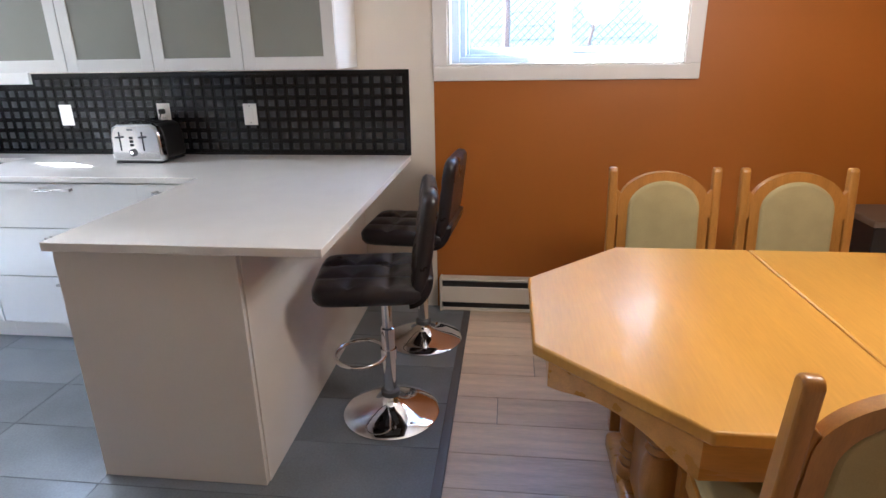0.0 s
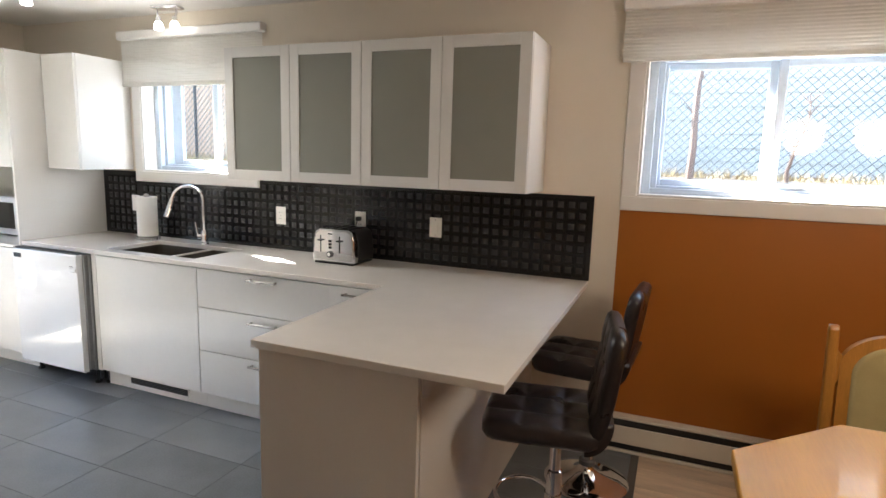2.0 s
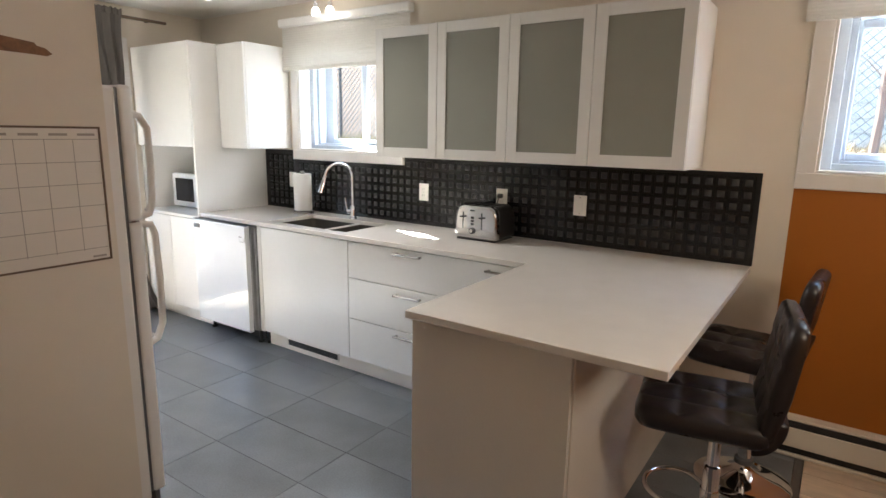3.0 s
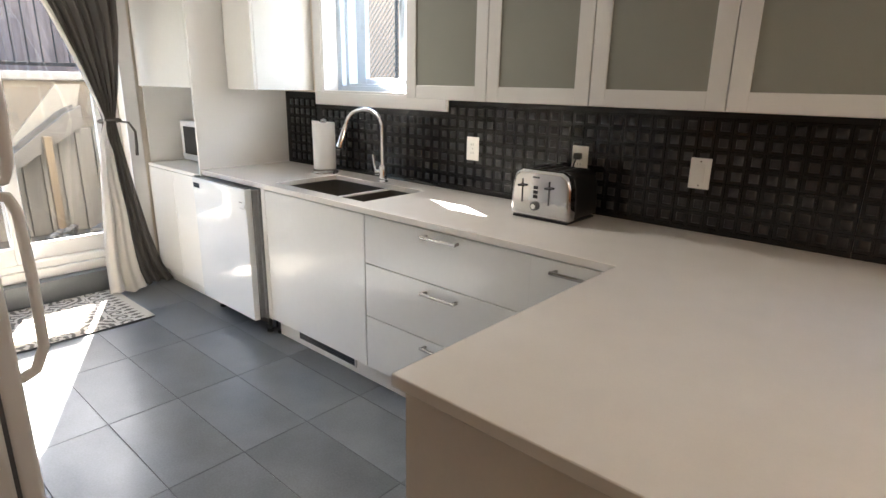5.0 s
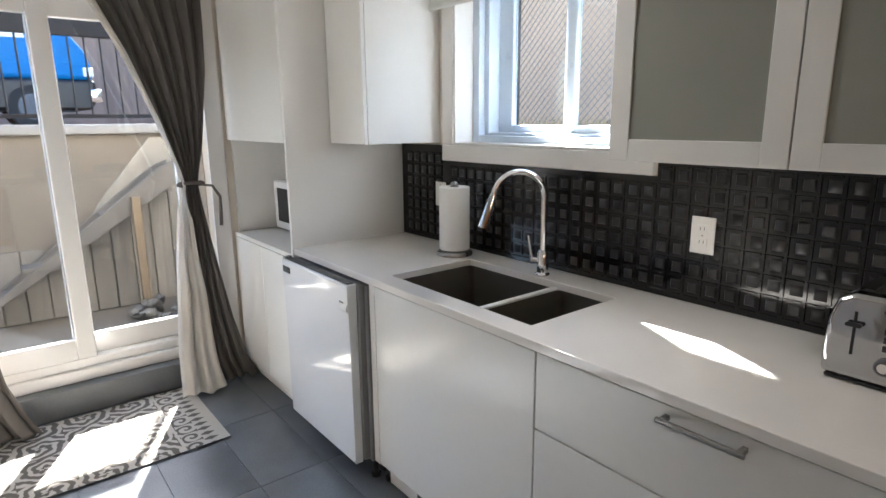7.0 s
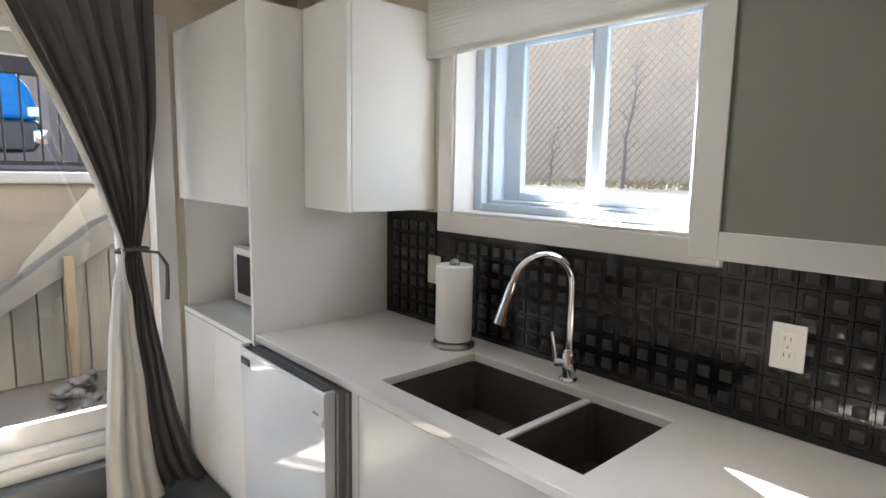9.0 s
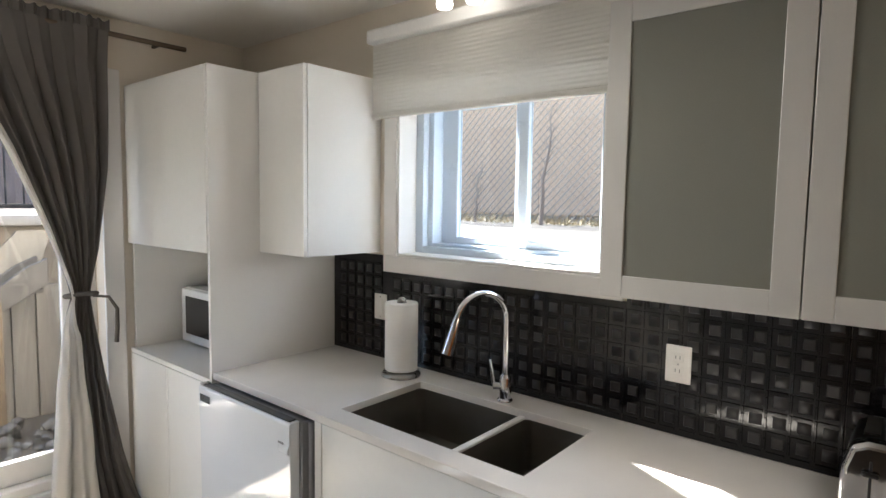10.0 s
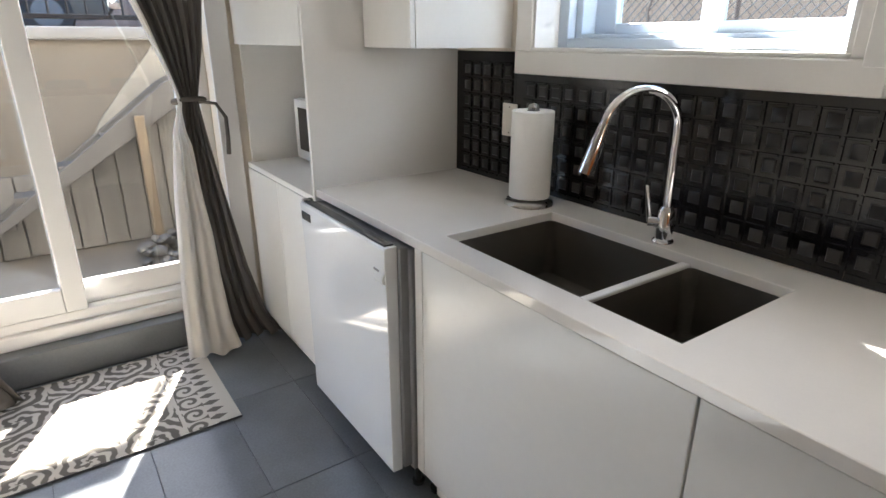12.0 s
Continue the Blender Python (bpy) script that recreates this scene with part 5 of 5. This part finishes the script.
part("wall", B((-6.30, -6.20, -3.4, -0.2, 0.08, G), bevel=0.004), CONCRETE, rw)
part("side_wall", B((-6.20, -4.81, -0.21, -0.11, 0.08, G), bevel=0.004), CONCRETE, rw)
part("side_wall", B((-6.20, -4.81, -3.50, -3.40, 0.08, G), bevel=0.004), CONCRETE, rw)
part("capstone", B((-6.40, -6.15, -3.45, -0.15, G + 0.002, G + 0.075), bevel=0.01), CAPSTONE, rw)
bw = thing("board_cladding", (-6.19, -1.9, 0.08), "weathered grey upright boards on the sunken patio wall", "cladding")


def slope(y):
    """Height of the stair's underside."""
    return 0.30 + 0.63 * (y + 1.80)


for k in range(22):
    y = -3.38 + 0.146 * k
    top = max(0.62 if y < -1.6 else 0.3, min(slope(y) + 0.02, 1.02))
    part("board", B((-6.197, -6.178 + 0.004 * ((k * 7) % 3), y, y + 0.138, 0.085, top), bevel=0.004), GREYBOARD, bw)
st = thing("outdoor_stair", (-6.0, -1.4, 0.08), "weathered timber stair rising along the sunken patio wall", "stairs")
for x in (-6.15, -5.93):
    part("stringer", slab([(-2.14, 0.085), (-1.84, 0.085 + 0.18), (-0.60, slope(-0.60)), (-0.60, slope(-0.60) + 0.17), (-0.72, slope(-0.72) + 0.19)], x - 0.018, x + 0.018, 0.004, "YZ"), TIMBER, st)
for k in range(5):
    y = -1.90 + 0.26 * k
    part("tread", B((-6.13, -5.95, y, y + 0.24, slope(y) + 0.10, slope(y) + 0.13), bevel=0.004), TIMBER, st)
# Pale panel added to give the shape of a bright slanting light patch.
part("guard_panel", slab([(-1.14, 0.84), (-0.56, 1.19), (-0.50, 1.40), (-0.70, 1.40), (-1.10, 0.92)], -6.199, -6.176, 0.004, "YZ"), PALEBOARD, st, "pale panel added for a slanting patch of light")
part("newel_post", B((-5.905, -5.855, -0.93, -0.87, 0.085, 0.98), bevel=0.006), OAKPOST, st, "rusty brown post")
rocks = bmesh.new()
rng = random.Random(4)
for k in range(60):
    tmp = bmesh.new()
    bmesh.ops.create_icosphere(tmp, subdivisions=1, radius=1)
    s = rng.uniform(0.02, 0.055)
    c = Vector((rng.uniform(-5.85, -5.35), rng.uniform(-1.05, -0.50), 0.08 + s * 0.5 + rng.uniform(0, 0.10)))
    for v in tmp.verts:
        v.co = c + Vector((v.co.x * s * rng.uniform(0.8, 1.3), v.co.y * s, v.co.z * s * 0.7))
    join(rocks, tmp)
solo("rubble", rocks, TIMBER, (-5.7, -0.8, 0.08), "dark heap of rubble in the patio corner", "rubble", kind="stuff")

rail = thing("railing", (-6.28, -1.9, G + 0.075), "black iron railing on the capstone", "railing")
part("top_rail", B((-6.31, -6.25, -3.45, -0.15, 2.13, 2.28), bevel=0.008), IRON, rail)
part("bottom_rail", B((-6.295, -6.265, -3.45, -0.15, 1.55, 1.58), bevel=0.004), IRON, rail)
for k in range(32):
    y = -3.42 + 0.1035 * k
    part("baluster", tube([(-6.28, y, 1.565), (-6.28, y, 2.14)], 0.007, 6), IRON, rail)
for y in (-3.43, -1.90, -0.17):
    part("post", B((-6.30, -6.26, y - 0.02, y + 0.02, 1.5055, 2.14)), IRON, rail)

# parked blue van
car = thing("van", (-12.7, -2.6, G), "bright blue parked van with a dark grey lower body", "car")
CXL, CXR = -13.6, -11.8


def van_side(points):
    return [(y + VAN_Y, z) for y, z in points]


part("body", slab(van_side([(-4.45, 2.17), (-4.42, 2.60), (-4.2, 3.05), (-3.8, 3.22), (-0.75, 3.20), (-0.25, 2.98), (0.02, 2.62), (0.10, 2.36), (0.10, 2.17)]), CXL, CXR, 0.07, "YZ", 3), BLUECAR, car)
part("lower_body", slab(van_side([(-4.45, 1.78), (-4.45, 2.165), (0.12, 2.165), (0.12, 1.86), (0.02, 1.72), (-4.35, 1.72)]), CXL + 0.02, CXR + 0.015, 0.04, "YZ", 2), BLACKPL, car, "dark grey lower body")
part("side_window", slab(van_side([(-3.6, 2.72), (-3.5, 3.06), (-2.3, 3.06), (-2.3, 2.72)]), CXR - 0.005, CXR + 0.008, 0.004, "YZ"), DARKGLASS, car)
part("rear_window", slab(van_side([(-1.35, 2.72), (-1.35, 2.98), (-0.75, 2.98), (-0.70, 2.74)]), CXR - 0.005, CXR + 0.008, 0.004, "YZ"), PLATE, car, "pale side panel")
part("decal", slab(van_side([(-2.6, 2.35), (-2.4, 2.60), (-1.7, 2.62), (-1.6, 2.40), (-2.0, 2.30)]), CXR + 0.001, CXR + 0.004, 0, "YZ"), mat("pink_decal", (0.40, 0.10, 0.13), 0.4), car, "pinkish red decal")
part("bumper", B((CXL + 0.05, CXR + 0.03, 0.02 + VAN_Y, 0.20 + VAN_Y, 1.84, 2.04), bevel=0.03), CHROME, car)
part("tail_light", B((CXR - 0.15, CXR + 0.012, -0.03 + VAN_Y, 0.115 + VAN_Y, 2.22, 2.36), bevel=0.02), PLATE, car)
for y in (-0.72 + VAN_Y, -3.6 + VAN_Y):
    for x in (CXR - 0.08, CXL + 0.12):
        wheel = part("wheel", lathe([(0.20, -0.10), (0.31, -0.10), (0.335, -0.06), (0.335, 0.06), (0.31, 0.10), (0.20, 0.10)], (x, y, G + 0.337), 28, "X"), TYRE, car)
        part("rim", lathe([(0.19, -0.102), (0.19, 0.102), (0.06, 0.108)], (x, y, G + 0.337), 20, "X"), DARKGREY, wheel)

# far board fence behind the van
bf = thing("board_fence", (-17.0, 2, G), "pinkish brown board fence beyond the parked van", "fence")
for k in range(90):
    y = -14 + 0.3 * k
    part("board", B((-17.02, -16.98 + 0.01 * (k % 2), y, y + 0.2985, G, G + 3.9 + 0.02 * ((k * 7) % 3))), FENCEBOARD, bf)

# chain-link fence and the neighbour's wall outside the windows
FYY = 3.3
mesh_v, mesh_f = [], []
x0f, x1f, ht, pitch, r = -12.0, 6.0, 1.75, 0.085, 0.0046
k = 0
base = x0f - ht
while base < x1f:
    for sgn in (1, -1):
        a = (base, FYY + 0.002 * sgn, G + 0.03) if sgn > 0 else (base + ht, FYY + 0.002 * sgn, G + 0.03)
        b2 = (base + ht, FYY + 0.002 * sgn, G + 0.03 + ht) if sgn > 0 else (base, FYY + 0.002 * sgn, G + 0.03 + ht)
        i = len(mesh_v)
        w = r if sgn > 0 else 0.45 * r
        for p in (a, b2):
            mesh_v.extend([(p[0] - w * 1.4, p[1], p[2]), (p[0] + w * 1.4, p[1] - w, p[2]), (p[0] + w * 1.4, p[1] + w, p[2])])
        mesh_f.extend([(i, i + 1, i + 4, i + 3), (i + 1, i + 2, i + 5, i + 4), (i + 2, i, i + 3, i + 5)])
    base += pitch
cl = thing("chain_link_fence", (-3, FYY, G), "galvanised chain-link fence outside the windows", "fence")
me = bpy.data.meshes.new("wire_mesh")
me.from_pydata([(x + 3, y - FYY, z - G) for x, y, z in mesh_v], [], mesh_f)
me.materials.append(WIRE)
wm = new("wire_mesh", me)
wm.parent = cl
tagged(wm, kind="stuff")
ORIGIN[wm] = Vector((-3, FYY, G))
for x in (-11, -8, -6.1, -0.75, 3.6):
    part("post", tube([(x, FYY + 0.03, G), (x, FYY + 0.03, G + 1.82)], 0.022, 10), WIRE, cl)
part("top_rail", tube([(-12, FYY + 0.02, G + 1.78), (6, FYY + 0.02, G + 1.78)], 0.018, 8), WIRE, cl)

nb = thing("neighbour_house", (-8, 7.2, G), "tan board-clad neighbour house wall beyond the fence", "house")
for k in range(72):
    x = -22.0 + 0.295 * k
    part("siding_board", B((x, x + 0.290, 6.955 + 0.006 * (k % 3), 6.981, G + 0.02, G + 4.7)), TANSIDING, nb)
part("wall", B((-22.0, -0.6, 6.982, 7.6, G, G + 4.75)), TANSIDING, nb)

ph = thing("neighbour_house", (6, 6.6, G), "pale cream clad neighbour house beyond the chain-link fence", "house")
part("wall", B((-0.6, 14.0, 6.40, 7.6, G, G + 4.75)), PALESIDING, ph)
for k in range(24):
    part("siding_board", slab([(6.398, G + 0.197 * k), (6.372, G + 0.197 * k), (6.386, G + 0.197 * (k + 1)), (6.398, G + 0.197 * (k + 1))], -0.6, 14.0, 0, "YZ"), PALESIDING, ph)

# dry grass along the fence
gv, gf = [], []
rng = random.Random(9)
for k in range(5200):
    x, y = rng.uniform(-10, 5), FYY + rng.gauss(0.15, 0.22)
    h, a = rng.uniform(0.03, 0.13), rng.uniform(0, 6.28)
    dx, dy = math.cos(a) * 0.006, math.sin(a) * 0.006
    lx, ly = rng.gauss(0, 0.05), rng.gauss(0, 0.05)
    i = len(gv)
    gv.extend([(x - dx, y - dy, G), (x + dx, y + dy, G), (x + lx, y + ly, G + h)])
    gf.append((i, i + 1, i + 2))
me = bpy.data.meshes.new("dry_grass")
me.from_pydata(gv, [], gf)
me.materials.append(STRAW)
tagged(new("dry_grass", me), "straw coloured dry grass along the fence foot", "grass", kind="stuff")


def sapling(x, y, h, seed, label):
    rng = random.Random(seed)
    ob = thing("sapling", (x, y, G), label, "tree", "bare saplings")
    pts = [Vector((x, y, G))]
    for k in range(8):
        pts.append(pts[-1] + Vector((rng.gauss(0.01, 0.018), rng.gauss(0, 0.012), h / 8)))
    part("trunk", tube(pts, 0.012 * h + 0.010, 7, r_end=0.004), TWIG, ob)
    for k in range(2, 8):
        for s in (-1, 1):
            p = pts[k]
            L = rng.uniform(0.15, 0.38) * h / 2
            d = Vector((s * rng.uniform(0.4, 0.9), rng.uniform(-0.4, 0.4), rng.uniform(0.5, 1.0))).normalized()
            part("branch", tube([p, p + d * L * 0.5 + Vector((0, 0, 0.02)), p + d * L], 0.007, 5, r_end=0.003), TWIG, ob)
    return ob


sapling(0.49, 2.6, 2.3, 3, "bare grey sapling outside the dining window")
sapling(1.27, 2.6, 0.75, 5, "small bare shrub outside the dining window")
sapling(-4.32, 3.05, 1.15, 7, "thin bare sapling by the chain-link fence")
sapling(-5.11, 3.05, 0.62, 11, "short bare sapling by the chain-link fence")

# ---- floor pieces ----
floor = structure("floor", B((-4.81, NX + 0.2, SY - 0.2, 0.30, -0.15, -0.0022)), GROUT, "dark grout bed below slate tiles and pale laminate planks", "floor")
SEAM = 0.302
jx, jy = 0.6045, 0.305


def piece_mesh(name, sx, sy, h, bev, material):
    bm = B((-sx / 2, sx / 2, -sy / 2, sy / 2, -h, 0), bevel=bev, segments=1)
    return finish(bm, name, material, Vector())


tile_me = piece_mesh("floor_tile", jx - 0.0026, jy - 0.0026, 0.006, 0.0010, TILE)
for i in range(-6, 2):
    for j in range(16):
        x = -0.906 + jx * (i + 0.5)
        y = 0.195 - jy * (j + 0.5)
        if x + jx / 2 > SEAM + 0.02 or y < SY or x < WX - 0.3:
            continue
        t = new("floor_tile", tile_me)
        t.parent = floor
        t.location = (x, y, 0.0)
part("transition_strip", B((0.300, 0.338, SY, -0.001, -0.005, 0.0045), bevel=0.003), STRIP, floor, "dark metal strip between tiles and planks")
pw, pl = 0.192, 1.215
plank_me = piece_mesh("floor_plank", pl - 0.0025, pw - 0.0025, 0.008, 0.0012, LAMINATE)
for j in range(25):
    y = -0.005 - pw * (j + 0.5)
    off = (j * 0.43) % 1.0 * pl
    cuts = [0.339]
    x = 0.339 + off
    if off > 0.15:
        cuts.append(x)
    while x + pl < NX:
        x += pl
        cuts.append(x)
    cuts.append(NX)
    for a, b in zip(cuts, cuts[1:]):
        if b - a < 0.05:
            continue
        if abs((b - a) - pl) < 0.01:
            p = new("floor_plank", plank_me)
            p.location = ((a + b) / 2, y, 0.004)
        else:
            p = new("floor_plank", piece_mesh("floor_plank", b - a - 0.0025, pw - 0.0025, 0.008, 0.0012, LAMINATE))
            p.location = ((a + b) / 2, y, 0.004)
        p.parent = floor
